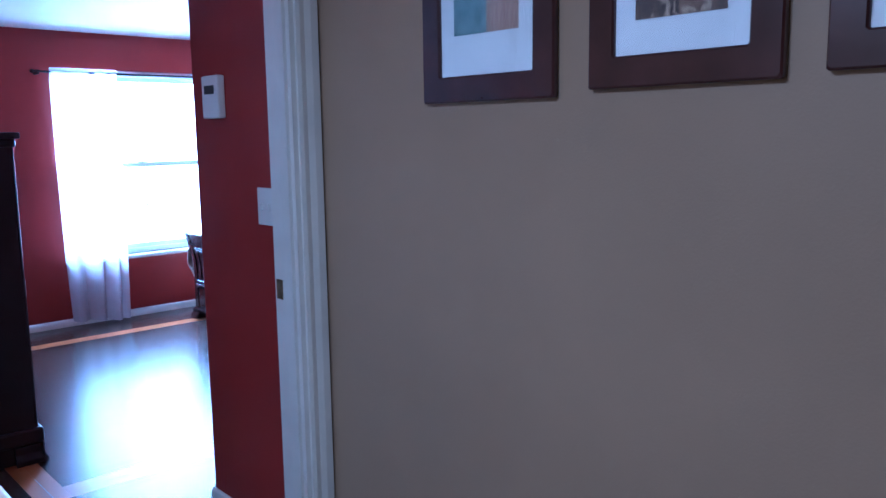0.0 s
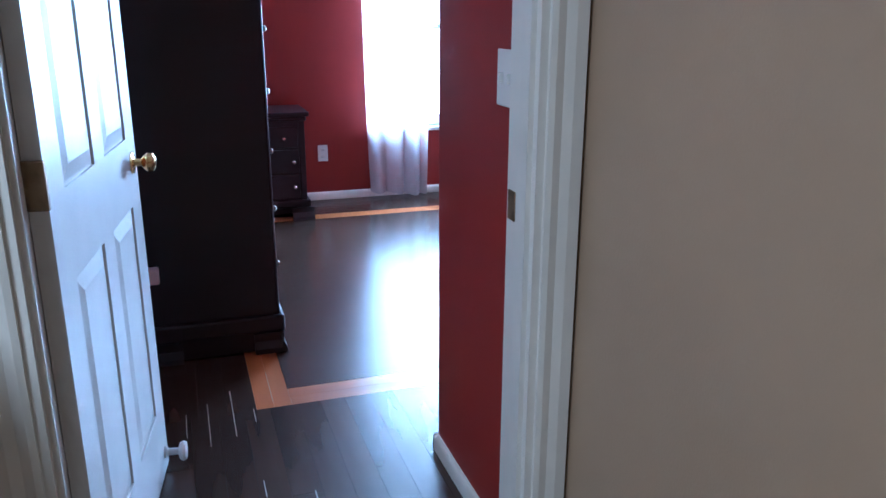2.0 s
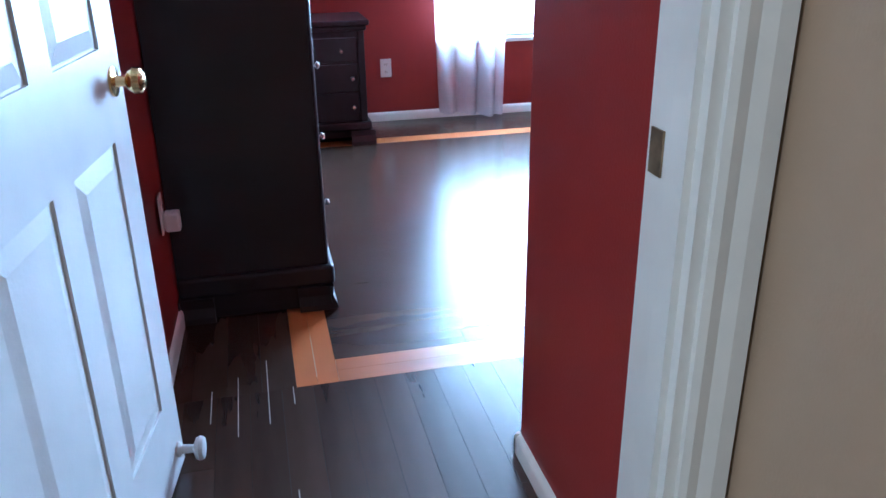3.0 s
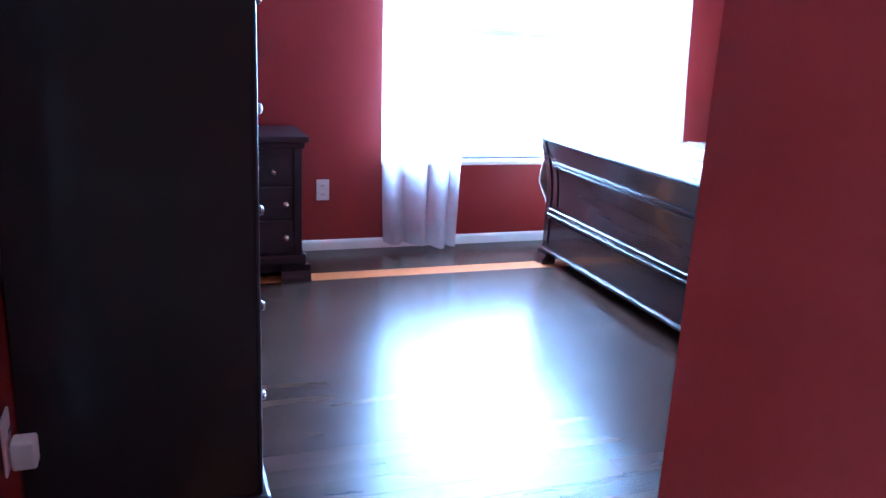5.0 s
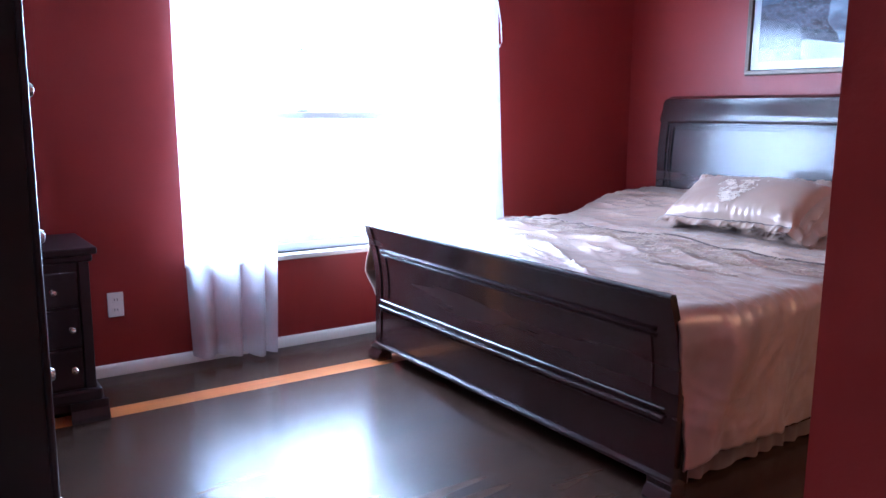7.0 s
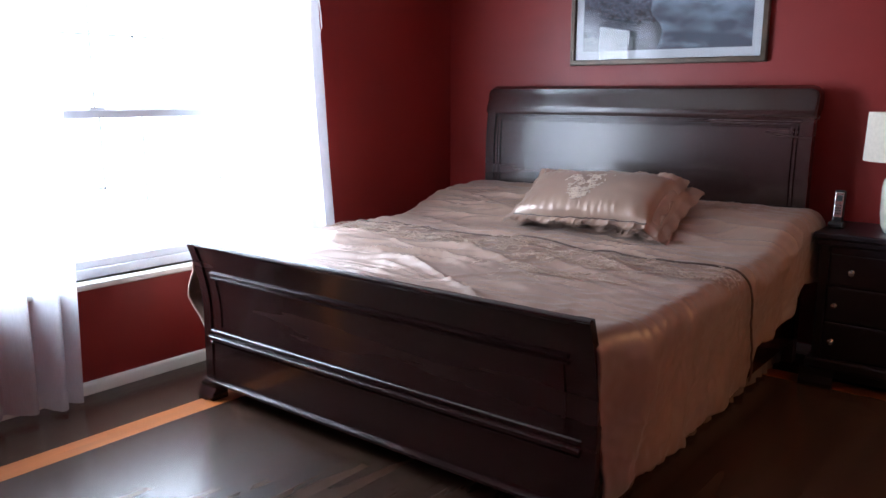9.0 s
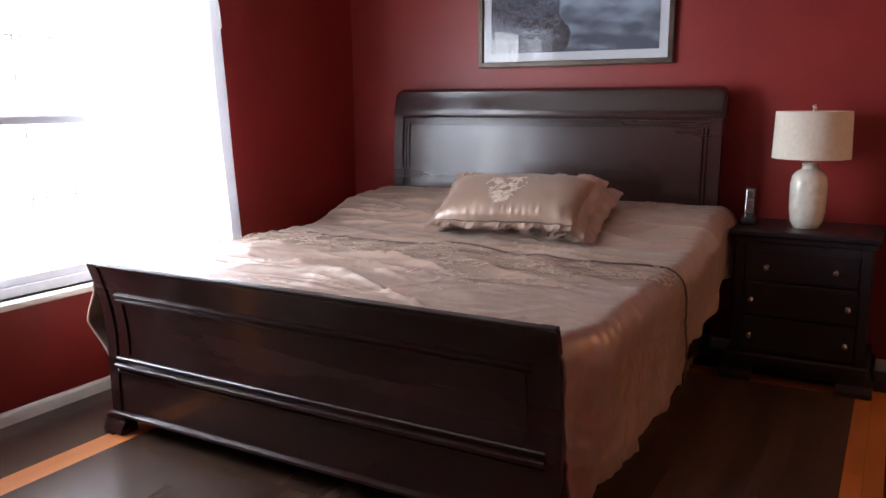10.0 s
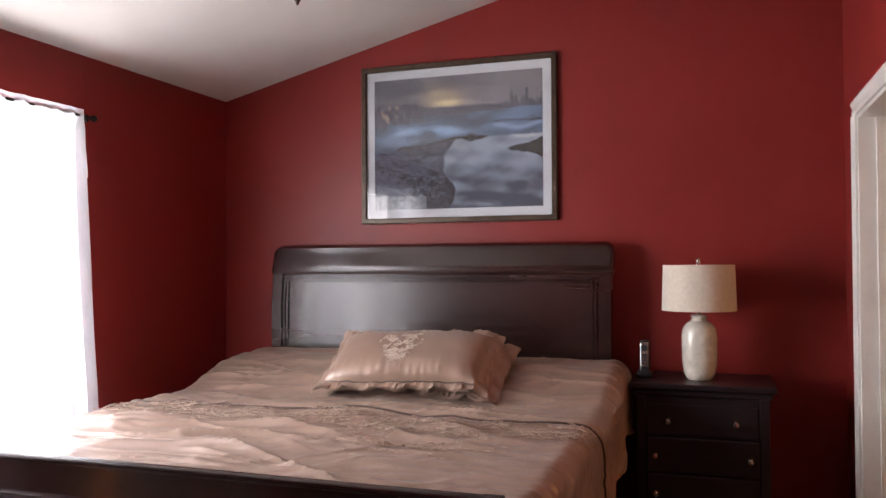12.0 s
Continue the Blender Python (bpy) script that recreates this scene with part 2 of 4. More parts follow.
box(bm, EX + T, EX + T + 0.1, -0.9, SY, 0, 2.5)
box(bm, 1.8, EX + T, -1.0, -0.9, 0, 2.5)
wall("wall_side_room", bm, TAN)
wall("ceiling_side_room", boxm(1.8, EX + T, -1.0, SY - 0.12, 2.45, 2.55), CEIL)
wall("ceiling_hall", boxm(-2.7, HX + 0.1, -4.3, DY0, 2.42, 2.52), CEIL)
bm = bmesh.new()
pts = [(NY + 0.4, ceil_z(NY + 0.4)), (DY1, ceil_z(DY1)), (DY1, ceil_z(DY1) + 0.15), (NY + 0.4, ceil_z(NY + 0.4) + 0.15)]
extrude(pts, WX - 0.4, EX + 0.3, lambda u, v, w: (w, u, v), bm)
wall("ceiling", bm, CEIL)
ground = wall("ground", boxm(-300, 300, -300, 300, -3.2, -3.0), LAWN)


def skirting(name, a, b, out):
    """Skirting board with a rounded top from a to b, its face towards out."""
    a, b, out = Vector((*a, 0)), Vector((*b, 0)), Vector((*out, 0))
    prof = [(0, 0), (0.014, 0), (0.014, 0.040), (0.011, 0.049), (0.006, 0.055), (0, 0.058)]
    d = (b - a)
    bm = extrude(prof, 0, d.length, lambda u, v, w: a + d.normalized() * w + out * u + Vector((0, 0, v)))
    return part(name, bm, TRIM, kind="structure", smooth=True)


skirting("baseboard", (WX, NY), (EX, NY), (0, -1))
skirting("baseboard", (EX, SY), (EX, NY - 0.015), (-1, 0))
skirting("baseboard", (WX, 1.9), (WX, NY - 0.015), (1, 0))
skirting("baseboard", (-0.90, 1.3), (WX, 1.9), (1, -0.03))
skirting("baseboard", (-1.02, DY1 + 0.05), (-0.90, 1.3), (1, -0.13))
skirting("baseboard", (0.0, DY1 + 0.02), (0.0, 0.975 + 0.014), (-1, 0))
skirting("baseboard", (-0.014, 0.975), (1.9, 0.975), (0, 1))
skirting("baseboard", (SDR + 0.08, SY), (EX - 0.015, SY), (0, 1))
skirting("baseboard", (HX, -4.2), (HX, DY0 - 0.03), (-1, 0))


def casing(name, x0, x1, top, yf, sign, w=0.075):
    """Moulded casing round an opening in a wall along x; yf: the wall's face."""
    bm = bmesh.new()
    prof = [(0, 0), (0, 0.012), (0.012, 0.016), (0.030, 0.013), (0.050, 0.020), (w, 0.020), (w, 0)]
    extrude(prof, 0, top, lambda u, v, q: (x0 - u, yf + sign * v, q), bm)
    extrude(prof, 0, top, lambda u, v, q: (x1 + u, yf + sign * v, q), bm)
    extrude(prof, x0 - w, x1 + w, lambda u, v, q: (q, yf + sign * v, top + u), bm)
    return part(name, bm, TRIM, kind="structure")


def jambs(name, x0, x1, top, y0, y1):
    bm = bmesh.new()
    t = 0.018
    box(bm, x0, x0 + t, y0, y1, 0, top - 0.001)
    box(bm, x1 - t, x1, y0, y1, 0, top - 0.001)
    box(bm, x0 + t, x1 - t, y0, y1, top - t, top - 0.001)
    ym = y0 + (y1 - y0) * 0.45
    box(bm, x0 + t, x0 + t + 0.012, y0 + 0.02, ym, 0, top - t)
    box(bm, x1 - t - 0.012, x1 - t, y0 + 0.02, ym, 0, top - t)
    return part(name, bm, TRIM, kind="structure")


jambs("door_frame", JL, JR, 2.04, DY0 - 0.002, DY1 + 0.002)
casing("trim", JL, JR, 2.04, DY0, -1)
jambs("door_frame", SDL, SDR, SDT, SY - 0.122, SY + 0.002)
casing("trim", SDL, SDR, SDT, SY, 1, 0.06)

# half wall beside the hall's stair
wall("half_wall", boxm(-1.34, -1.15, -1.25, DY0, 0, 0.985), TAN)
wall("half_wall_cap", boxm(-1.36, -1.135, -1.27, DY0 - 0.022, 0.985, 1.005, bevel=0.006), TAN)

# ---- window ----
win = tagged(new("window_1"), "wide white vinyl double-hung window with thin grilles, in a deep red wall", kind="structure")
win.location = (0, NY, 0)
part("window_frame", frame_bm(WL, WR, WB, WT, 0.045, 0.03, 0.13), VINYL, win)
for nm, z0, z1, y0 in (("lower_sash", WB + 0.045, 1.245, 0.045), ("upper_sash", 1.215, WT - 0.045, 0.08)):
    s = part(nm, frame_bm(WL + 0.045, WR - 0.045, z0, z1, 0.035, y0, y0 + 0.032), VINYL, win)
    p = part("pane", boxm(WL + 0.08, WR - 0.08, y0 + 0.014, y0 + 0.018, z0 + 0.035, z1 - 0.035), GLASS, s)
    p.visible_shadow = False
    bm = bmesh.new()
    x = WL + 0.08 + 0.205
    while x < WR - 0.12:
        box(bm, x - 0.004, x + 0.004, y0 + 0.021, y0 + 0.027, z0 + 0.035, z1 - 0.035)
        x += 0.205
    zm = (z0 + z1) / 2
    box(bm, WL + 0.08, WR - 0.08, y0 + 0.0215, y0 + 0.0265, zm - 0.004, zm + 0.004)
    part("grille", bm, VINYL, s)
part("latch", boxm(1.24, 1.31, 0.02, 0.05, 1.245, 1.26, bevel=0.004), VINYL, win)
part("window_sill", boxm(WL + 0.0, WR + 0.05, -0.055, 0.05, WB - 0.028, WB, bevel=0.006), TRIM, win)
bm = bmesh.new()
box(bm, WL, WL + 0.006, 0, 0.03, WB, WT)
box(bm, WR - 0.006, WR, 0, 0.03, WB, WT)
part("reveal", bm, TRIM, win)

# curtains on a rod
rod = thing("curtain_rod", pose(0, NY - 0.09, 1.935), "thin dark metal curtain rod above the window", "curtain rod")
part("rod", tube([(0.46, 0, 0), (2.53, 0, 0)], 0.008), IRON, rod, smooth=True)
for x in (0.46, 2.53):
    part("finial", lathe([(0.002, -0.016), (0.013, -0.010), (0.017, 0), (0.013, 0.010), (0.002, 0.016)], 12, centre=(x, 0, 0)), IRON, rod, smooth=True)
for x in (0.50, 2.49):
    part("bracket", boxm(x - 0.008, x + 0.008, 0.0, 0.09, -0.02, 0.012), IRON, rod)


def curtain(x0, x1, bottom, folds, seed, b0, b1, label):
    """A gathered panel from x0 to x1 at the rod, and from b0 to b1 at its hem."""
    bm = bmesh.new()
    nx, nz, top = 110, 44, 1.965
    rows = []
    for j in range(nz + 1):
        v = j / nz
        z = top + (bottom - top) * v
        row = []
        for i in range(nx + 1):
            u = i / nx
            xa = x0 + (x1 - x0) * u
            xb = b0 + (b1 - b0) * u
            w = v ** 1.6
            amp = (0.012 + 0.034 * min(1, v * 1.6)) * (1 + 0.45 * math.sin(9 * u + 2 * seed))
            ph = folds * 2 * math.pi * (u + 0.05 * math.sin(5 * u + seed)) + seed
            y = amp * math.sin(ph) + 0.010 * noise.noise(Vector((u * 9, v * 3, seed)))
            if v < 0.03:
                y *= 0.3
            row.append(bm.verts.new((xa * (1 - w) + xb * w + 0.010 * math.cos(ph) * v, y, z + 0.016 * v ** 8 * (1 + math.sin(4.2 * u + seed)))))
        rows.append(row)
    for a, b in zip(rows, rows[1:]):
        for i in range(nx):
            bm.faces.new((a[i], a[i + 1], b[i + 1], b[i]))
    me_ob = part("curtain", bm, SHEER, smooth=True)
    me_ob.location = (0, NY - 0.10, 0)
    return tagged(me_ob, label, "curtain", "sheer curtains")


curtain(0.575, 1.06, 0.015, 3.6, 1.0, 0.625, 1.035, "floor-length sheer white voile curtain gathered beside the bright window")
curtain(1.84, 2.455, 0.015, 6, 2.3, 1.86, 2.55, "floor-length sheer white voile curtain drawn over half the window")
cord = thing("blind_cord", pose(2.50, NY - 0.03, 1.95), "thin white looped cord hanging beside the curtain", "cord")
loop = [(0.0, 0, 0), (0.004, 0, -0.10), (0.010, -0.01, -0.20), (0.014, -0.01, -0.29), (0.030, -0.01, -0.31), (0.044, -0.01, -0.28), (0.040, -0.005, -0.18), (0.018, 0, -0.06), (0.0, 0, 0)]
part("loop", tube(loop, 0.004, 6), PLATE, cord, smooth=True)

# ---- bedroom door ----
door = tagged(new("door_1"), "white six-panel door, standing open against the red wall", "door", kind="structure")
LW, LH, LT = 0.815, 2.01, 0.035
door.matrix_world = pose(-0.938, 0.345, 0.012, 0, 0, 82.0)
# closed along local x, its face for the hall at local y = 0


def leaf_bm():
    bm = bmesh.new()
    box(bm, 0, LW, 0.006, LT - 0.006, 0, LH)
    st, mid = 0.11, 0.10
    rails = [(0, 0.215), (0.84, 1.02), (1.62, 1.72), (LH - 0.11, LH)]
    for y0, y1 in ((0, 0.006), (LT - 0.006, LT)):
        for x0, x1 in ((0, st), (LW / 2 - mid / 2, LW / 2 + mid / 2), (LW - st, LW)):
            box(bm, x0, x1, y0, y1, 0, LH)
        for z0, z1 in rails:
            for x0, x1 in ((st, LW / 2 - mid / 2), (LW / 2 + mid / 2, LW - st)):
                box(bm, x0, x1, y0, y1, z0, z1)
    return bm, st, mid, rails


bm, st, mid, rails = leaf_bm()
part("leaf", bm, DOORP, door)
for (a, b), (c, d) in zip(rails, rails[1:]):
    for x0, x1 in ((st, LW / 2 - mid / 2), (LW / 2 + mid / 2, LW - st)):
        for side in (0, 1):
            bm = bmesh.new()
            y = 0.006 if side == 0 else LT - 0.006
            s = -1 if side == 0 else 1
            g, e = 0.006, 0.035
            lo = [(x0 + g, b + g), (x1 - g, b + g), (x1 - g, c - g), (x0 + g, c - g)]
            hi = [(x0 + g + e, b + g + e), (x1 - g - e, b + g + e), (x1 - g - e, c - g - e), (x0 + g + e, c - g - e)]
            vl = [bm.verts.new((p, y + s * 0.0006, q)) for p, q in lo]
            vh = [bm.verts.new((p, y + s * 0.007, q)) for p, q in hi]
            bm.faces.new(vh)
            for k in range(4):
                bm.faces.new((vl[k], vl[(k + 1) % 4], vh[(k + 1) % 4], vh[k]))
            bm.faces.new(vl[::-1])
            bmesh.ops.recalc_face_normals(bm, faces=bm.faces)
            part("panel", bm, DOORP, door)
for s in (-1, 1):
    y = 0 if s < 0 else LT
    k = lathe([(0.030, 0), (0.030, 0.004), (0.012, 0.008), (0.010, 0.025), (0.020, 0.032), (0.027, 0.042), (0.025, 0.055), (0.014, 0.062)], 24)
    turn(k, Matrix.Translation((LW - 0.06, y, 0.95)) @ Matrix.Rotation(radians(-90 * s), 4, "X"))
    part("door_knob", k, BRASS, door, "polished brass knob", smooth=True)
for z in (0.25, 1.05, 1.80):
    part("hinge", boxm(-0.012, 0.0, -0.004, LT, z - 0.045, z + 0.045, bevel=0.002), OLDBRASS, door, "worn brass hinge")
stop = thing("door_stop", door.matrix_world @ pose(LW - 0.05, 0, 0.06), "white rubber-tipped door stop low on the open door", "door stop")
k = lathe([(0.018, 0), (0.020, 0.006), (0.011, 0.012), (0.010, 0.040), (0.026, 0.046), (0.030, 0.055), (0.026, 0.064), (0.012, 0.066)], 20)
part("stop_body", turn(k, Matrix.Rotation(radians(90), 4, "X")), PLATE, stop, smooth=True)
part("strike_plate", boxm(JR - 0.0215, JR - 0.0185, DY1 - 0.045, DY1 - 0.010, 0.92, 0.985), OLDBRASS, None, "worn brass strike plate on the door jamb")
bpy.data.objects["strike_plate"]["kind"] = "structure"


# ---- plates on the walls ----
def wall_plate(place, facing, label, category, w=0.072, h=0.118, kindof="outlet"):
    ob = thing("outlet" if kindof == "outlet" else "light_switch", pose(*place, 0, 0, facing), label, category)
    part("plate", boxm(-w / 2, w / 2, -0.006, 0, -h / 2, h / 2, bevel=0.003), PLATE, ob)
    if kindof == "outlet":
        for z in (-0.024, 0.024):
            part("socket", boxm(-0.016, 0.016, -0.009, -0.006, z - 0.014, z + 0.014, bevel=0.002), PLATE, ob)
            bm = bmesh.new()
            box(bm, -0.008, -0.005, -0.0102, -0.009, z - 0.005, z + 0.005)
            box(bm, 0.005, 0.008, -0.0102, -0.009, z - 0.005, z + 0.005)
            part("slot", bm, SLOT, ob)
    else:
        for x in (-0.023, 0.023):
            part("toggle", boxm(x - 0.005, x + 0.005, -0.018, -0.006, -0.012, 0.012, bevel=0.002), PLATE, ob)
    return ob


wall_plate((0.278, NY, 0.344), 0, "white wall outlet above the baseboard of the red wall", "outlet")
wall_plate((0.0, 0.475, 1.215), 90 + 180, "white double light switch on the red wall just inside the door", "light switch", 0.116, 0.126, "switch")
plug = wall_plate((WX + 0.004, 1.80, 0.435), 90, "white wall outlet with a plug-in adapter, beside the tall chest", "outlet")
part("adapter", boxm(-0.022, 0.022, -0.055, -0.010, -0.055, 0.005, bevel=0.006), PLATE, plug)
therm = thing("thermostat", pose(0, 0.79, 1.588, 0, 0, 270), "white box thermostat on the red entry wall", "thermostat")
part("housing", boxm(-0.06, 0.06, -0.030, 0, -0.075, 0.075, bevel=0.006), PLATE, therm)
part("dial_window", boxm(-0.035, 0.035, -0.032, -0.030, 0.01, 0.04), SLOT, therm)


# ---- case furniture ----
def knob_bm(m):
    k = lathe([(0.011, 0), (0.011, 0.003), (0.005, 0.006), (0.005, 0.014), (0.011, 0.018), (0.0135, 0.024), (0.010, 0.030), (0.003, 0.032)], 14)
    return turn(k, m @ Matrix.Rotation(radians(90), 4, "X"))


def bracket_feet(ob, w, d, wood):
    """Four flared bracket feet under a case, front at y = 0."""
    prof = [(0, 0), (0.022, 0.0), (0.020, 0.02), (0.006, 0.05), (0.010, 0.085), (0, 0.085)]
    for sx in (-1, 1):
        for sy in (0, 1):
            bm = bmesh.new()
            x = sx * w / 2
            y = 0 if sy == 0 else d
            fy = -1 if sy == 0 else 1
            out = [(0, 0), (0.11, 0), (0.095, 0.035), (0.075, 0.060), (0.0, 0.085)]
            box(bm, min(x, x - sx * 0.10), max(x, x - sx * 0.10), min(y, y - fy * 0.03), max(y, y - fy * 0.03), 0.0, 0.085, bevel=0.004)
            box(bm, min(x, x - sx * 0.03), max(x, x - sx * 0.03), min(y, y - fy * 0.10), max(y, y - fy * 0.10), 0.0, 0.0845, bevel=0.004)
            extrude(prof, x - sx * 0.125, x + sx * 0.02, lambda u, v, q, y=y, fy=fy: (q, y + fy * u, v), bm)
            extrude(prof, y - fy * 0.11, y + fy * 0.0, lambda u, v, q, x=x, sx=sx: (x + sx * u, q, v), bm)
            part("foot", bm, wood, ob)


def nightstand(m, label):
    """Three drawers; front at y = 0 facing -y, back at y = 0.42."""
    w, d, h = 0.56, 0.41, 0.715
    ob = thing("nightstand", m, label, "nightstand", "three-drawer nightstands")
    part("body", boxm(-w / 2, w / 2, 0.012, d, 0.115, h - 0.035), ESPRESSO, ob)
    part("top", boxm(-w / 2 - 0.03, w / 2 + 0.03, -0.022, d + 0.004, h - 0.028, h, bevel=0.006), ESPRESSO, ob)
    part("cornice", boxm(-w / 2 - 0.014, w / 2 + 0.014, -0.006, d, h - 0.058, h - 0.028, bevel=0.008), ESPRESSO, ob)
    part("base_moulding", boxm(-w / 2 - 0.022, w / 2 + 0.022, -0.016, d, 0.085, 0.138, bevel=0.012), ESPRESSO, ob)
    for x in (-w / 2 + 0.02, w / 2 - 0.02):
        part("pilaster", boxm(x - 0.02, x + 0.02, 0.0, 0.012, 0.125, h - 0.058, bevel=0.003), ESPRESSO, ob)
    for z0, z1, kx, inset in ((0.150, 0.308, 0.20, 0), (0.318, 0.472, 0.20, 0), (0.482, 0.620, 0.143, 0.01)):
        dr = part("drawer", boxm(-w / 2 + 0.045, w / 2 - 0.045, -0.004 + inset, 0.012, z0, z1, bevel=0.004), ESPRESSO, ob)
        for s in (-1, 1):
            part("knob", knob_bm(Matrix.Translation((s * kx, -0.004 + inset, (z0 + z1) / 2 - 0.005))), NICKEL, dr, "brushed nickel knob", smooth=True)
    part("plinth", boxm(-w / 2 + 0.02, w / 2 - 0.02, 0.06, d - 0.02, 0.03, 0.09), ESPRESSO, ob)
    bracket_feet(ob, w + 0.044, d, ESPRESSO)
    return ob


nightstand(pose(3.275, 1.815, 0, 0, 0, -90), "espresso wood three-drawer nightstand beside the bed, a lamp on it")
nightstand(pose(-0.207, 4.022, 0), "espresso wood three-drawer nightstand, bare, by the window wall")


def chest(m):
    w, d, h = 0.98, 0.50, 1.48
    ob = thing("chest_of_drawers", m, "tall espresso wood chest of drawers with nickel knobs, against the wall", "chest of drawers")
    part("body", boxm(-w / 2, w / 2, 0.012, d, 0.12, h - 0.04), ESPRESSO, ob)
    part("top", boxm(-w / 2 - 0.03, w / 2 + 0.03, -0.024, d, h - 0.028, h, bevel=0.006), ESPRESSO, ob)
    part("cornice", boxm(-w / 2 - 0.015, w / 2 + 0.015, -0.008, d, h - 0.065, h - 0.028, bevel=0.010), ESPRESSO, ob)
    part("base_moulding", boxm(-w / 2 - 0.022, w / 2 + 0.022, -0.018, d, 0.085, 0.155, bevel=0.010), ESPRESSO, ob)
    for x in (-w / 2 + 0.025, w / 2 - 0.025):
        part("pilaster", boxm(x - 0.025, x + 0.025, 0.0, 0.012, 0.13, h - 0.065, bevel=0.004), ESPRESSO, ob)
    n, z = 5, 0.175
    step = (h - 0.075 - z) / n
    for i in range(n):
        dr = part("drawer", boxm(-w / 2 + 0.055, w / 2 - 0.055, -0.006, 0.012, z + 0.005, z + step - 0.005, bevel=0.004), ESPRESSO, ob)
        for s in (-1, 1):
            part("knob", knob_bm(Matrix.Translation((s * 0.26, -0.006, z + step / 2))), NICKEL, dr, "brushed nickel knob", smooth=True)
        z += step
    part("plinth", boxm(-w / 2 - 0.012, w / 2 + 0.012, 0.05, d - 0.02, 0.004, 0.09), ESPRESSO, ob)
    bracket_feet(ob, w + 0.044, d, ESPRESSO)
    return ob


chest(pose(-0.375, 2.43, 0, 0, 0, 90))

tv = thing("television", pose(-0.655, 2.42, 1.48, 0, 0, 65), "thin dark flat television standing on the tall chest", "television")
part("foot_plate", boxm(-0.16, 0.16, -0.09, 0.09, 0, 0.014, bevel=0.004), BLACKP, tv)
part("neck", boxm(-0.03, 0.03, -0.015, 0.015, 0.014, 0.09), BLACKP, tv)
part("case", boxm(-0.36, 0.36, -0.012, 0.030, 0.03, 0.53, bevel=0.006), BLACKP, tv)
part("screen", boxm(-0.345, 0.345, -0.0145, -0.012, 0.045, 0.515), SCREEN, tv)
orn = thing("candle_holder", pose(-0.765, 2.12, 1.48), "black wrought iron scroll candle holder on the tall chest", "candle holder")
sc = [(0.06 * math.cos(a) * (1 - a / 9), 0, 0.12 + 0.09 * math.sin(a) * (1 - a / 9)) for a in np.linspace(0, 6.2, 26)]
part("scroll", tube(sc, 0.005, 6), IRON, orn, smooth=True)
part("stem", tube([(0, 0, 0.01), (0, 0, 0.36)], 0.007, 8), IRON, orn, smooth=True)
part("base", lathe([(0.06, 0), (0.058, 0.008), (0.012, 0.016)], 20), IRON, orn, smooth=True)

# ---- bed ----
BY0, BY1 = 2.228, 4.142
bed = thing("bed", pose(2.5, (BY0 + BY1) / 2, 0), "dark cherry sleigh bed with moulded footboard and tall rolled headboard", "bed")


def bedpart(name, bm, material=None, parent=None, label="", smooth=True):
    turn(bm, Matrix.Translation((-2.5, -(BY0 + BY1) / 2, 0)))
    return part(name, bm, material or CHERRY, parent or bed, label, smooth=smooth)


def sleigh(points, thick):
    """The outline of a curved board: its outer face, then back along the inner one."""
    p = [Vector((x, z)) for x, z in points]
    back = []
    for i, q in enumerate(p):
        d = (p[min(i + 1, len(p) - 1)] - p[max(i - 1, 0)]).normalized()
        back.append(q + Vector((d[1], -d[0])) * thick)
    return [tuple(q) for q in p] + [tuple(q) for q in reversed(back)]


def curve(z0, z1, n, f):
    return [(f(z), z) for z in np.linspace(z0, z1, n)]


def foot_x(z):
    """The outer face of the footboard: upright below, rolled outwards at the top."""
    if z < 0.29:
        return 1.455
    u = (z - 0.29) / 0.385
    return 1.455 + 0.004 * math.sin(math.pi * min(u, 1)) - 0.067 * max(0, u - 0.15) ** 1.9 / 0.84


FT = 0.695
foot = curve(0.075, FT, 22, foot_x)
bedpart("footboard", extrude(sleigh(foot, 0.022), BY0 + 0.05, BY1 - 0.05, lambda u, v, w: (u, w, v)))
for a, b in ((BY0, BY0 + 0.05), (BY1 - 0.05, BY1)):
    post = [(x - 0.007, z) for x, z in curve(0.0, FT - 0.001, 24, foot_x)]
    post[0] = (post[0][0] - 0.045, 0.0)
    post[1] = (post[1][0] - 0.030, post[1][1])
    bedpart("footboard_post", extrude(sleigh(post, 0.030), a, b, lambda u, v, w: (u, w, v)))
bedpart("top_roll", tube([(foot_x(FT) + 0.008, BY0 + 0.003, FT - 0.003), (foot_x(FT) + 0.008, BY1 - 0.003, FT - 0.003)], 0.0125, 14))
for y in (BY0 + 0.035, BY1 - 0.035):
    bedpart("corner_block", boxm(1.475, 1.53, y - 0.03, y + 0.03, 0.05, 0.50, bevel=0.004))


def bar(name, x_of, z, h, out, y0, y1):
    prof = [(0, -h / 2), (out * 0.6, -h / 2), (out, -h / 4), (out, h / 4), (out * 0.6, h / 2), (0, h / 2)]
    return bedpart(name, extrude(prof, y0, y1, lambda u, v, w: (x_of - u, w, z + v)))


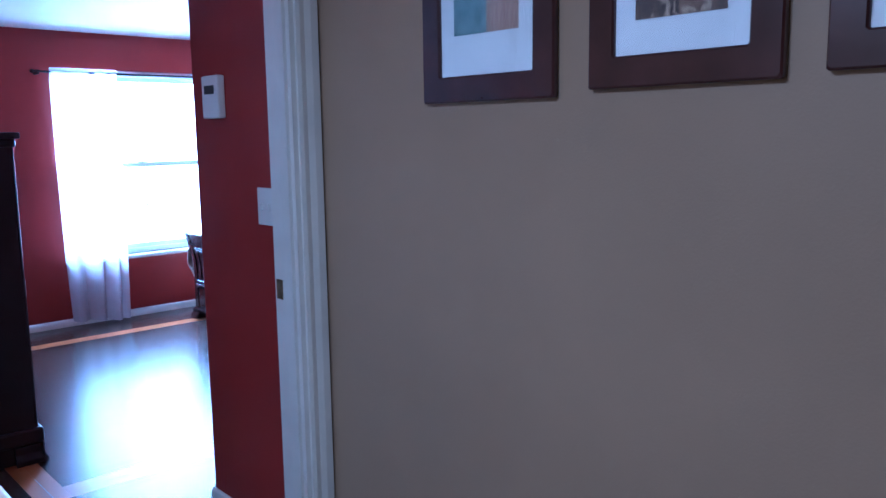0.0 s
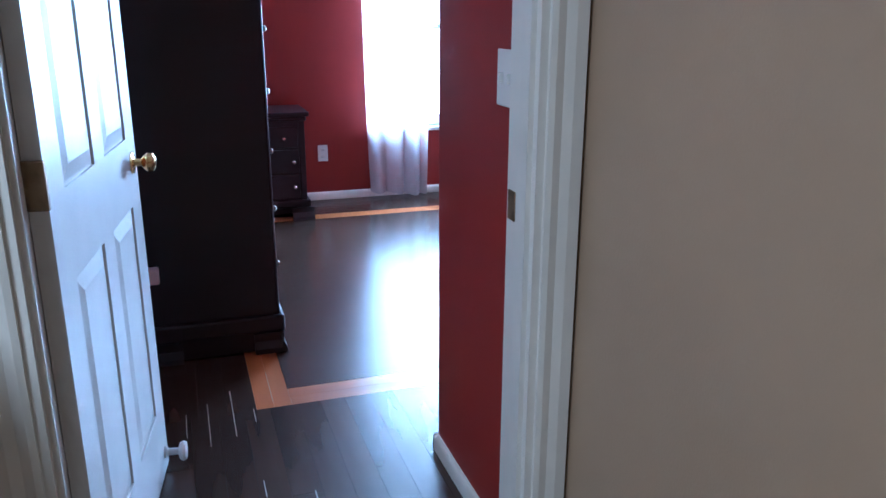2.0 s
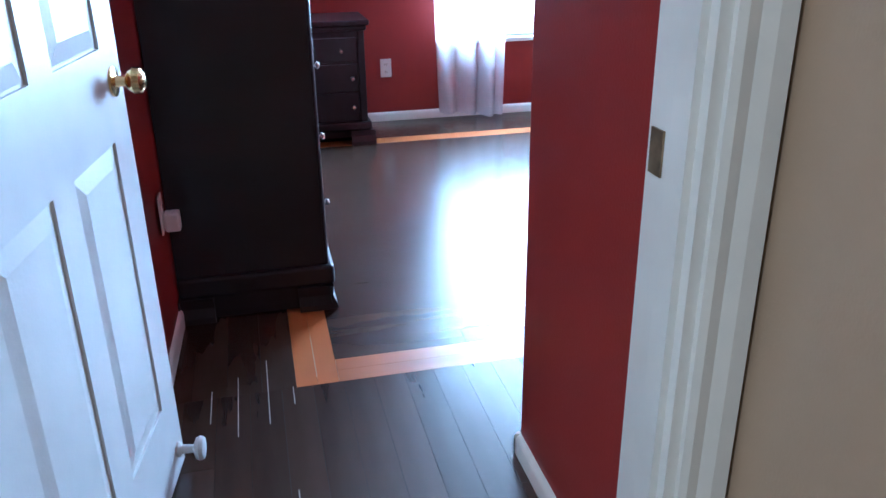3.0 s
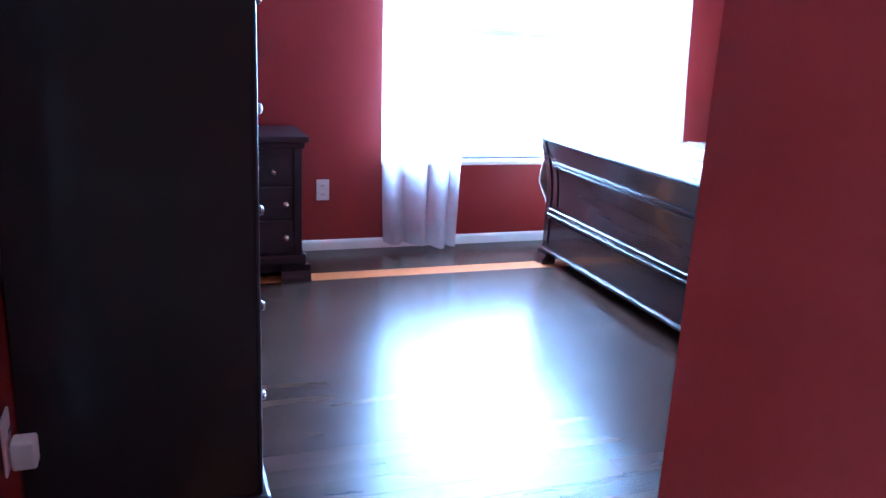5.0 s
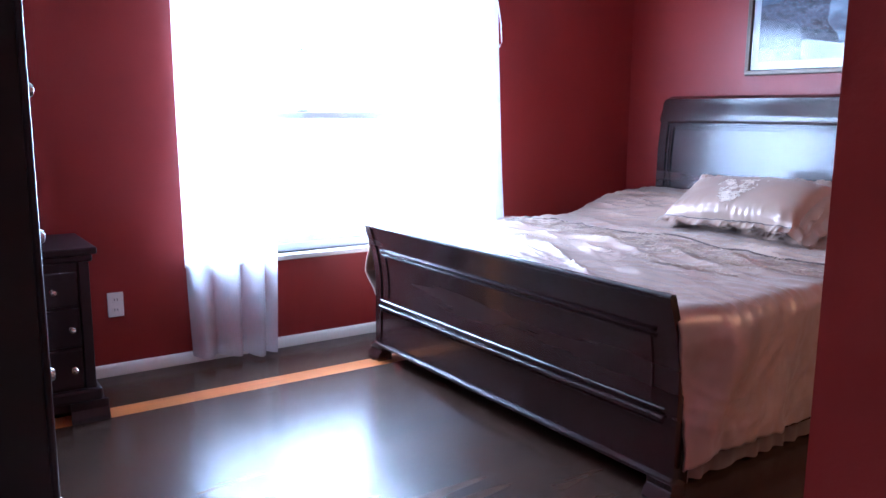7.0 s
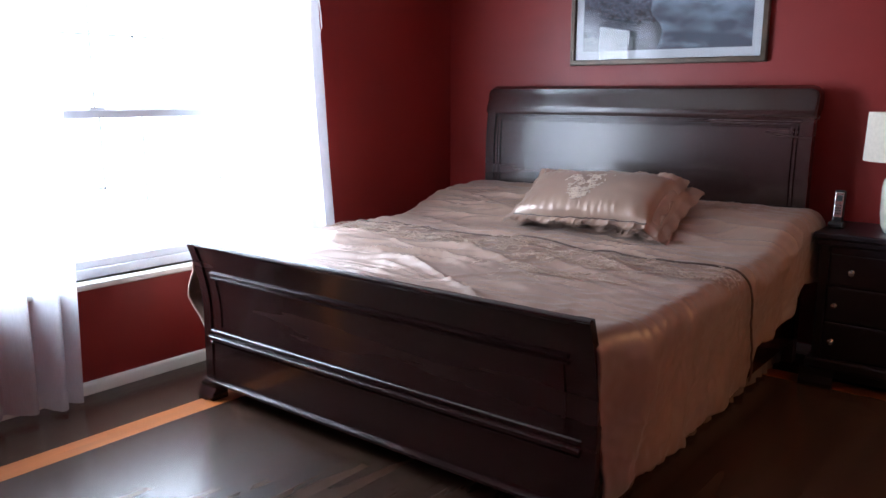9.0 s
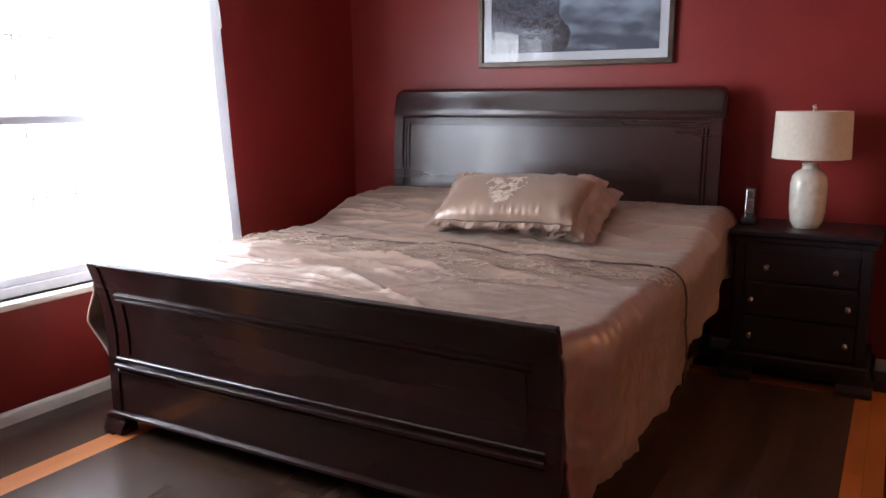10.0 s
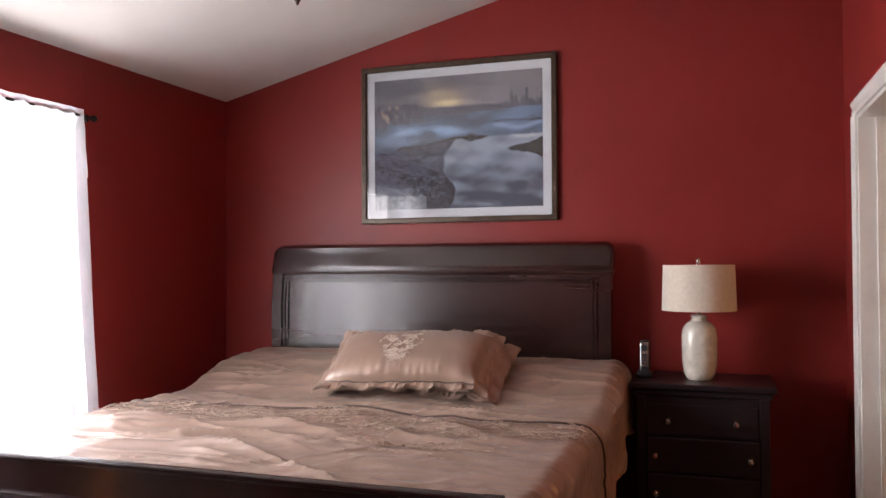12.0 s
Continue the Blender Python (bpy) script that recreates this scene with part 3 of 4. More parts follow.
bar("moulding", foot_x(0.575) + 0.004, 0.570, 0.012, 0.014, BY0 + 0.09, BY1 - 0.09)
bar("moulding", foot_x(0.553) + 0.004, 0.548, 0.010, 0.011, BY0 + 0.09, BY1 - 0.09)
bar("moulding", foot_x(0.31) + 0.002, 0.305, 0.016, 0.012, BY0 + 0.05, BY1 - 0.05)
bar("moulding", 1.455, 0.278, 0.022, 0.022, BY0 + 0.05, BY1 - 0.05)
bar("moulding", 1.455, 0.254, 0.012, 0.010, BY0 + 0.05, BY1 - 0.05)
bar("bottom_moulding", 1.455, 0.076, 0.022, 0.024, BY0 + 0.002, BY1 - 0.002)
for y0, y1 in ((BY0 - 0.012, BY0 + 0.09), (BY1 - 0.09, BY1 + 0.012)):
    pr = [(1.412, 0.0), (1.405, 0.012), (1.412, 0.030), (1.430, 0.052), (1.426, 0.074), (1.49, 0.074), (1.49, 0.0)]
    bedpart("bracket_foot", extrude(pr, y0, y1, lambda u, v, w: (u, w, v)))
for y in (BY0 + 0.115, BY1 - 0.115):
    up = curve(0.33, 0.545, 10, lambda z: foot_x(z) + 0.001)
    bedpart("panel_edge", extrude(sleigh([(x - 0.007, z) for x, z in up], 0.012), y - 0.006, y + 0.006, lambda u, v, w: (u, w, v)))


def head_x(z):
    u = max(0, (z - 0.95) / 0.42)
    return 3.545 + 0.055 * u * u


HT = 1.335
head = curve(0.05, HT - 0.10, 16, head_x)
bedpart("headboard", extrude(sleigh(head, 0.035), BY0 + 0.06, BY1 - 0.06, lambda u, v, w: (u, w, v)))
roll = [(head_x(1.21) - 0.012, 1.20), (head_x(1.21) - 0.020, 1.215), (head_x(1.21) - 0.016, 1.25), (head_x(1.25) - 0.004, 1.30), (3.575, 1.345), (3.610, 1.362), (3.655, 1.355), (3.672, 1.32), (3.665, 1.27), (3.62, 1.23), (3.60, 1.20)]
bm = bmesh.new()
rings = []
for y, k in ((BY0, 0.80), (BY0 + 0.006, 0.89), (BY0 + 0.018, 0.96), (BY0 + 0.038, 1.0), (BY1 - 0.038, 1.0), (BY1 - 0.018, 0.96), (BY1 - 0.006, 0.89), (BY1, 0.80)):
    rings.append([bm.verts.new((3.60 + (x - 3.60) * (0.5 + 0.5 * k), y, 1.20 + (z - 1.20) * k)) for x, z in roll])
for a, b in zip(rings, rings[1:]):
    for i in range(len(roll)):
        bm.faces.new((a[i], a[(i + 1) % len(roll)], b[(i + 1) % len(roll)], b[i]))
bm.faces.new(rings[0])
bm.faces.new(rings[-1])
bmesh.ops.recalc_face_normals(bm, faces=bm.faces)
bedpart("head_roll", bm)
for a, b in ((BY0 + 0.01, BY0 + 0.07), (BY1 - 0.07, BY1 - 0.01)):
    bedpart("headboard_post", extrude(sleigh([(x - 0.014, z) for x, z in curve(0.0, 1.25, 16, head_x)], 0.06), a, b, lambda u, v, w: (u, w, v)))
for y in (BY0 + 0.085, BY0 + 0.105, BY1 - 0.085, BY1 - 0.105):
    up = curve(0.60, 1.17, 12, head_x)
    bedpart("panel_edge", extrude(sleigh([(x - 0.009, z) for x, z in up], 0.016), y - 0.006, y + 0.006, lambda u, v, w: (u, w, v)))
bar("moulding", head_x(1.185) + 0.006, 1.185, 0.014, 0.020, BY0 + 0.07, BY1 - 0.07)
bar("moulding", head_x(1.160) + 0.006, 1.164, 0.010, 0.015, BY0 + 0.09, BY1 - 0.09)
for y in (BY0 + 0.03, BY1 - 0.03):
    bedpart("side_rail", boxm(1.51, 3.55, y - 0.014, y + 0.014, 0.11, 0.30, bevel=0.004))
bedpart("mattress", boxm(1.53, 3.53, BY0 + 0.06, BY1 - 0.06, 0.30, 0.60, bevel=0.05, seg=3), SKIRT)


def skirt():
    bm = bmesh.new()
    nx, nz = 200, 6
    for y, s in ((BY0 + 0.055, -1), (BY1 - 0.055, 1)):
        rows = []
        for j in range(nz + 1):
            v = j / nz
            rows.append([bm.verts.new((1.56 + 1.95 * i / nx, y + s * v * (0.010 * math.sin(i * 0.55 + 2.5 * math.sin(i * 0.11)) + 0.010 * noise.noise(Vector((i * 0.3, 0, s)))), 0.15 - (0.13 + 0.008 * noise.noise(Vector((i * 0.15, 2, 0)))) * v)) for i in range(nx + 1)])
        for a, b in zip(rows, rows[1:]):
            for i in range(nx):
                bm.faces.new((a[i], a[i + 1], b[i + 1], b[i]))
    ob = part("bed_skirt", bm, SKIRT, smooth=True)
    return tagged(ob, "gathered taupe cloth bed skirt hanging under the side rail", "bed skirt", kind="stuff")


skirt()


# ---- bedding ----
def fbm(x, y, z=0.0, o=4):
    return noise.fractal(Vector((x, y, z)), 1.0, 2.0, o)


def ridge(x, y, k):
    """A long crease across the bed: sharp crests with smooth flanks."""
    n = noise.noise(Vector((x * 6 + 1.3 * noise.noise(Vector((x * 1.5, y * 1.1, k))), y * 1.0, k)))
    return (1 - min(1, abs(n) * 3.2)) ** 2


def top_z(x, y):
    """The bedding's surface above the mattress."""
    u = (x - 1.53) / 2.0
    z = 0.645 + 0.012 * u
    head = max(0, (x - 2.80) / 0.26)
    mound = 0.118 * (1 - math.exp(-head * head))
    mound *= 1 - 0.35 * math.exp(-((y - 3.15) / 0.13) ** 2)
    z += mound
    calm = 1 - 0.75 * max(0, min(1, (abs(y - 3.185) - 0.68) / 0.25))
    z += 0.015 * fbm(x * 2.6, y * 1.6, 1, 2) * calm
    z += calm * 0.032 * ridge(x, y, 4) * (0.55 + 0.6 * noise.noise(Vector((x * 2, y * 2, 8)))) + 0.008 * ridge(x * 2.1, y * 1.5, 11)
    z += calm * 0.007 * ridge(x * 1.5 + 0.6 * y, y * 2.4, 17) + 0.0034 * fbm(x * 11, y * 7, 7, 2)
    if 2.20 < x < 2.44:
        z += 0.003 * abs(fbm(x * 38, y * 38, 5, 2))
    return z


YC = (BY0 + BY1) / 2


def drop_at(x):
    """How far the comforter hangs over the bed's sides; shorter by the pillows."""
    p = (x - 1.478) / 2.06
    short = 1 / (1 + math.exp(-(x - 2.60) / 0.014))
    return 0.450 - 0.06 * p + 0.010 * math.sin(x * 7) + 0.005 * math.sin(x * 23) - 0.12 * short


def cloth(x, q):
    """A point of the comforter: x along the bed, q the way across it from its middle, down the sides too."""
    r = 0.075
    half = 1.045 - 0.062 * math.exp(-((x - 1.478) / 0.13) ** 2)
    a, sg = abs(q), (1 if q > 0 else -1)
    flat = half - r
    if a < flat:
        y, dz, n = sg * a, 0.0, 0.0
    elif a < flat + r * math.pi / 2:
        t = (a - flat) / r
        y, dz, n = sg * (flat + r * math.sin(t)), -r * (1 - math.cos(t)), t / (math.pi / 2)
    else:
        y, dz, n = sg * half, -r - (a - flat - r * math.pi / 2), 1.0
    if sg < 0:
        y += 0.018 * max(0, a - 0.7) / (half - 0.7) if a < half else 0.018
    z = top_z(x, YC + sg * min(a, flat)) + dz
    if n > 0:
        hang = max(0, -dz)
        w = min(1, hang / 0.30)
        slant = x * 13 + 5.0 * hang + 1.6 * math.sin(x * 4.1 + sg)
        y += sg * w * (0.010 * math.sin(slant) + 0.005 * math.sin(2.1 * slant + 1) + 0.022 * fbm(x * 5, hang * 3, 3 + sg) + 0.006)
        y += sg * 0.004 * ridge(hang * 2.0 + x * 0.5, x * 3, 21)
        y += sg * n * 0.0035 * fbm(x * 16 + 4 * hang, hang * 9, 31, 3)
        y += sg * 0.020 / (1 + math.exp(-(x - 2.60) / 0.03)) * n
        if sg > 0:
            y += (0.050 + 0.045 * math.exp(-((x - 1.52) / 0.15) ** 2)) * math.exp(-((hang - 0.22) / 0.10) ** 2)
    snug = 0.055 * math.exp(-((x - 1.478) / 0.08) ** 2) * max(0, min(1, (z - 0.33) / 0.30))
    return Vector((x - snug + 0.010 * n * fbm(x * 4, z * 8, 9), YC + y, z))


def on_cloth(x, q, lift):
    """The same point, lifted off the cloth along its normal."""
    p = cloth(x, q)
    n = (cloth(x + 0.004, q) - p).cross(cloth(x, q + 0.004) - p).normalized()
    return p + n * lift


def comforter():
    bm = bmesh.new()
    x0, x1, nx, ny = 1.478, 3.54, 250, 300
    rows = []
    for i in range(nx + 1):
        x = x0 + (x1 - x0) * i / nx
        span = 1.045 + drop_at(x)
        rows.append([bm.verts.new(cloth(x, -span + 2 * span * j / ny)) for j in range(ny + 1)])
    for a, b in zip(rows, rows[1:]):
        for j in range(ny):
            bm.faces.new((a[j], a[j + 1], b[j + 1], b[j]))
    ob = part("comforter", bm, SATIN, smooth=True)
    sol = ob.modifiers.new("thickness", "SOLIDIFY")
    sol.thickness, sol.offset = 0.010, 1
    return tagged(ob, "rumpled champagne satin comforter with an embroidered band, on the bed", "comforter")


comf = comforter()
PIPING = mat("taupe_piping", (0.085, 0.055, 0.045), 0.5, vary=0.1, bump=0)
THREAD = mat("ivory_thread", (0.43, 0.34, 0.27), 0.32, vary=0.15, scale=40, bump=0.2, spec=0.9)

IVORY = mat("pale_ivory_thread", (0.58, 0.50, 0.42), 0.3, vary=0.15, scale=40, bump=0.2, spec=0.9)


def seam_x(q):
    """Where the piping lies: across the bed, then down the side and a little towards the head."""
    return 2.450 + 0.010 * math.sin(q * 4) + 0.13 * max(0, abs(q) - 0.90) ** 0.8


pip = [on_cloth(seam_x(q), q, 0.013) for q in np.linspace(-1.45, 1.40, 150)]
part("piping", tube(pip, 0.0045, 6), PIPING, comf, "dark taupe piping", smooth=True)


def curl(bm, place, size, turnby, k=5, r=0.0015):
    """One raised stroke of embroidery; place maps local (x, y) to the cloth."""
    bend = random.uniform(1.2, 4.4) * random.choice((-1, 1))
    pts, a, x, y = [], turnby, 0.0, 0.0
    for i in range(k + 1):
        pts.append(place(x, y))
        x += size / k * math.cos(a)
        y += size / k * math.sin(a)
        a += bend / k
    tube(pts, r, 4, bm)


bm = bmesh.new()
for i in range(3600):
    q = random.uniform(-1.04, 1.04)
    cx = seam_x(q) - random.uniform(0.020, 0.26)
    if noise.noise(Vector((cx * 14, q * 8, 2))) < -0.10:
        continue
    curl(bm, lambda a, b, cx=cx, q=q: on_cloth(cx + a, q + b, 0.0112), random.uniform(0.012, 0.028), random.uniform(0, 6.28), 4, 0.0012)
part("embroidery", bm, THREAD, comf, "raised ivory embroidery", kind="stuff", smooth=True)
bm = bmesh.new()
for i in range(260):
    a, d = random.uniform(0, 6.28), abs(random.gauss(0, 0.10))
    cx, q = 1.98 + d * math.cos(a) * 0.7, 2.72 - YC + 1.6 * d * math.sin(a)
    curl(bm, lambda a, b, cx=cx, q=q: on_cloth(cx + a, q + b, 0.0112), random.uniform(0.02, 0.05), random.uniform(0, 6.28), 4, 0.0012)
part("embroidery", bm, THREAD, comf, "raised ivory embroidery", kind="stuff", smooth=True)

PWD, PHT, PTK = 0.405, 0.225, 0.078


def puff_at(u, v):
    e = max(0, 1 - (abs(u) / 0.88) ** 3.0) * max(0, 1 - (abs(v) / 0.80) ** 3.0)
    return e ** 0.45


def pillow_point(u, v, side, seed=0.0):
    d = max(abs(u), abs(v))
    f = puff_at(u, v)
    x = u * PWD * (1 - 0.05 * (1 - v * v))
    y = v * PHT * (1 - 0.04 * (1 - u * u)) + 0.012 * math.sin(u * 3 + seed)
    wr = 0.004 * fbm(u * 2.5, v * 2 + seed, 2, 2) + 0.010 * ridge(u * 1.5, v * 0.8 + seed, 5 + seed) * max(0, abs(v) - 0.35) * 1.5
    z = side * (PTK * f + 0.003) + wr * (1 if side > 0 else -0.3)
    z += side * 0.003 * abs(math.sin(u * 30 + 2 * math.sin(u * 7 + seed))) * max(0, min(1, (-v - 0.25) / 0.4)) * f
    if d > 0.80:
        z += 0.006 * math.sin(u * 19 + v * 13 + seed) * (d - 0.80) / 0.2
    z -= 0.03 * max(0, abs(u) - 0.85) / 0.15
    return Vector((x, y, z))


def pillow_bm(seed):
    bm = bmesh.new()
    nu, nv = 96, 60
    for side in (1, -1):
        rows = [[bm.verts.new(pillow_point(2 * i / nu - 1, 2 * j / nv - 1, side, seed)) for j in range(nv + 1)] for i in range(nu + 1)]
        for a, b in zip(rows, rows[1:]):
            for j in range(nv):
                f = (a[j], a[j + 1], b[j + 1], b[j])
                bm.faces.new(f if side < 0 else f[::-1])
    return bm


def lean(x, y, z, tilt, yaw):
    """Long side across the bed, its face up and towards the foot."""
    return pose(x, y, z, 0, 0, yaw - 90) @ pose(0, 0, 0, tilt, 0, 0)


pl = thing("pillow", lean(2.945, 3.07, 0.822, 29, 3), "champagne satin pillow with flange and embroidered sprig, on the comforter", "pillow", "satin pillows")
part("cushion", pillow_bm(0.0), SATIN, pl, smooth=True)
edge = [pillow_point(math.copysign(min(1, abs(a)), a), b, 1) + Vector((0, 0, 0.002)) for a, b in [(u, -0.82) for u in np.linspace(-0.86, 0.86, 40)]]
part("piping", tube(edge, 0.0035, 5), PIPING, pl, "dark taupe piping", smooth=True)
bm = bmesh.new()
for i in range(360):
    cv = random.uniform(-0.55, 0.38)
    wide = 0.07 + 0.32 * max(0.0, (cv + 0.50) / 0.88) ** 0.8
    cu = -0.06 + wide * random.uniform(-1, 1) * random.uniform(0.5, 1)
    if noise.noise(Vector((cu * 9, cv * 6, 3))) < -0.12:
        continue
    curl(bm, lambda a, b, cu=cu, cv=cv: pillow_point(cu + a / PWD, cv + b / PHT, 1) + Vector((0, 0, 0.002)), random.uniform(0.012, 0.030), random.uniform(0.6, 2.6), 5, 0.0021)
part("embroidery", bm, IVORY, pl, "raised ivory sprig", kind="stuff", smooth=True)
pl2 = thing("pillow", lean(3.01, 3.02, 0.785, 26, -1), "plain champagne satin pillow lying under the embroidered one", "pillow", "satin pillows")
part("cushion", pillow_bm(2.7), SATIN, pl2, smooth=True)

# ---- lamp and phone ----
lamp = thing("table_lamp", pose(3.445, 1.825, 0.715), "cream crackle-glazed ceramic lamp with drum shade, on the nightstand", "table lamp")
part("base", lathe([(0.052, 0), (0.058, 0.006), (0.070, 0.03), (0.078, 0.08), (0.079, 0.20), (0.074, 0.235), (0.058, 0.258), (0.036, 0.270), (0.032, 0.285), (0.038, 0.292), (0.030, 0.298), (0.012, 0.300)], 40, wobble=0.03), GLAZE, lamp, smooth=True)
part("stem", lathe([(0.008, 0.298), (0.008, 0.535), (0.012, 0.540), (0.010, 0.552), (0.003, 0.558)], 12), NICKEL, lamp, smooth=True)
bm = bmesh.new()
prof = [(0.166, 0.318), (0.160, 0.528)]
seg = 56
for r0 in (0, -0.003):
    rings = [[bm.verts.new(((r + r0) * math.cos(2 * math.pi * i / seg), (r + r0) * math.sin(2 * math.pi * i / seg), z)) for i in range(seg)] for r, z in prof]
    for i in range(seg):
        bm.faces.new((rings[0][i], rings[0][(i + 1) % seg], rings[1][(i + 1) % seg], rings[1][i]))
part("shade", bm, LINEN, lamp, smooth=True)
for i in range(3):
    a = i * 2.094
    part("spider_arm", tube([(0, 0, 0.522), (0.158 * math.cos(a), 0.158 * math.sin(a), 0.522)], 0.002, 5), NICKEL, lamp)

phone = thing("cordless_phone", pose(3.44, 2.072, 0.715, 0, 0, -90), "silver and black cordless phone in its charger, on the nightstand", "phone")
part("charger", boxm(-0.035, 0.035, -0.035, 0.035, 0, 0.030, bevel=0.010), BLACKP, phone)
part("handset", turn(boxm(-0.023, 0.023, -0.014, 0.014, 0, 0.155, bevel=0.009), Matrix.Translation((0, 0, 0.018)) @ Matrix.Rotation(radians(-8), 4, "X")), BLACKP, phone)
part("face_panel", turn(boxm(-0.018, 0.018, -0.0165, -0.013, 0.03, 0.145, bevel=0.0015), Matrix.Translation((0, 0, 0.018)) @ Matrix.Rotation(radians(-8), 4, "X")), NICKEL, phone, "silver keypad panel")
part("display", turn(boxm(-0.012, 0.012, -0.018, -0.016, 0.105, 0.130), Matrix.Translation((0, 0, 0.018)) @ Matrix.Rotation(radians(-8), 4, "X")), SLOT, phone)
bm = bmesh.new()
for i in range(3):
    for j in range(4):
        box(bm, -0.012 + i * 0.009, -0.006 + i * 0.009, -0.018, -0.0165, 0.045 + j * 0.012, 0.052 + j * 0.012)
part("keys", turn(bm, Matrix.Translation((0, 0, 0.018)) @ Matrix.Rotation(radians(-8), 4, "X")), BLACKP, phone)


# ---- pictures ----
def paint(name, w, h, nx, colour_at, y):
    """A flat print: colour_at(u, v) gives its colour, u across and v up."""
    nz = round(nx * h / w)
    xs, zs = np.linspace(-w / 2, w / 2, nx + 1), np.linspace(-h / 2, h / 2, nz + 1)
    verts = [(x, y, z) for z in zs for x in xs]
    faces = [(j * (nx + 1) + i, j * (nx + 1) + i + 1, (j + 1) * (nx + 1) + i + 1, (j + 1) * (nx + 1) + i) for j in range(nz) for i in range(nx)]
    me = bpy.data.meshes.new(name)
    me.from_pydata(verts, [], faces)
    att = me.color_attributes.new("print", "FLOAT_COLOR", "POINT")
    cols = []
    for z in zs:
        for x in xs:
            cols += [*colour_at(x / w + 0.5, z / h + 0.5), 1.0]
    att.data.foreach_set("color", cols)
    me.materials.append(PRINT)
    return me


PRINT = bpy.data.materials.new("printed_paper")
PRINT.use_nodes = True
_n = PRINT.node_tree
_a = _n.nodes.new("ShaderNodeAttribute")
_a.attribute_name = "print"
_n.links.new(_a.outputs["Color"], _n.nodes["Principled BSDF"].inputs["Base Color"])
_n.nodes["Principled BSDF"].inputs["Roughness"].default_value = 0.55


def blend(a, b, t):
    t = max(0.0, min(1.0, t))
    return tuple(p * (1 - t) + q * t for p, q in zip(a, b))


def river(u, v):
    """A winter river at dusk: lit cloud over far woods, blue snow, dark banks, pale water, frosted twigs."""
    n = noise.fractal(Vector((u * 5, v * 7, 0)), 1.0, 2.0, 5)
    f = noise.fractal(Vector((u * 26, v * 26, 3)), 1.0, 2.0, 4)
    g = noise.fractal(Vector((u * 60, v * 22, 6)), 1.0, 2.0, 3)
    c = blend((0.13, 0.125, 0.16), (0.27, 0.25, 0.27), 0.25 + 0.9 * u + 0.6 * n)
    c = blend(c, (0.50, 0.40, 0.27), math.exp(-((u - 0.43 + 0.3 * (v - 0.8)) / 0.10) ** 2 - ((v - 0.84) / 0.07) ** 2 + 0.5 * n))
    c = blend(c, (0.85, 0.68, 0.42), 1.3 * math.exp(-((u - 0.45) / 0.075) ** 2 - ((v - 0.795) / 0.022) ** 2))
    line = 0.765 + 0.008 * f + 0.02 * max(0, 0.6 - abs(u - 0.6) * 4) * 0.3
    if u > 0.77:
        line += 0.055 * max(0, 0.5 + 1.4 * math.sin(u * 150) * math.sin(u * 67) + f) * min(1, (u - 0.77) * 20)
    if u < 0.34:
        line += 0.10 * (0.5 + f) * min(1, (0.34 - u) * 6)
    if v < line:
        c = blend((0.075, 0.07, 0.095), (0.15, 0.145, 0.19), 0.5 + g)
        if u < 0.16 and noise.noise(Vector((u * 30, v * 16, 1))) > 0.30:
            c = (0.36, 0.27, 0.24)
    snow = 0.70 + 0.05 * (u - 0.35) + 0.015 * n - (0.05 if u < 0.3 else 0) * (0.8 + f)
    if v < snow:
        c = blend((0.085, 0.115, 0.17), (0.16, 0.24, 0.38), 0.45 + 1.1 * n + 0.35 * f)
    band = 0.545 + 0.03 * math.sin(u * 5)
    c = blend(c, (0.27, 0.42, 0.68), 1.1 * math.exp(-((v - band - 0.02) / 0.030) ** 2) * max(0, min(1, (u - 0.06) * 8, (0.62 - u) * 7)) * (0.9 + 1.6 * n))
    if u > 0.72:
        c = blend(c, (0.26, 0.36, 0.58), math.exp(-((v - 0.60 - 0.02 * math.sin(u * 20)) / 0.02) ** 2))
        c = blend(c, (0.05, 0.06, 0.09), math.exp(-((v - 0.635 - 0.01 * f) / 0.008) ** 2))
    low = 0.43 + 0.10 * min(1, u / 0.55) + 0.012 * n
    left = 0.455 + 0.035 * math.sin(v * 14) + 0.02 * n + 0.10 * max(0, v - 0.40)
    if v < low:
        c = blend((0.028, 0.026, 0.040), (0.10, 0.11, 0.16), 0.42 + 0.6 * f + 0.6 * n)
        if u > left:
            c = blend((0.085, 0.10, 0.14), (0.34, 0.40, 0.50), 0.20 + 1.6 * (v - 0.12) + 0.8 * n + 0.12 * math.sin(v * 60 + u * 9))
            c = blend(c, (0.06, 0.07, 0.10), math.exp(-((u - 0.64 - 0.2 * n) / 0.05) ** 2) * max(0, 0.30 - v) * 2.4)
        elif u > 0.32 and v < 0.30 + 0.05 * f:
            c = blend((0.022, 0.018, 0.026), (0.06, 0.055, 0.075), 0.5 + f)
        elif v < 0.10 + 0.02 * f:
            c = blend((0.16, 0.17, 0.20), (0.34, 0.35, 0.38), 0.5 + f + n)
        if u < 0.44 and v > 0.08:
            tw = abs(noise.noise(Vector((u * 15 + 2.5 * f, v * 13, 9))))
            c = blend((0.27, 0.29, 0.37), c, tw * 24)
            tw = abs(noise.noise(Vector((u * 30, v * 34 + f, 5))))
            c = blend((0.15, 0.16, 0.22), c, tw * 16)
    if abs(v - 0.525 - 0.012 * f) < 0.030 * min(1, max(0, (u - 0.535) * 25)) * min(1, max(0, (0.70 - u) * 9)):
        c = blend((0.020, 0.015, 0.018), (0.05, 0.038, 0.04), 0.5 + f)
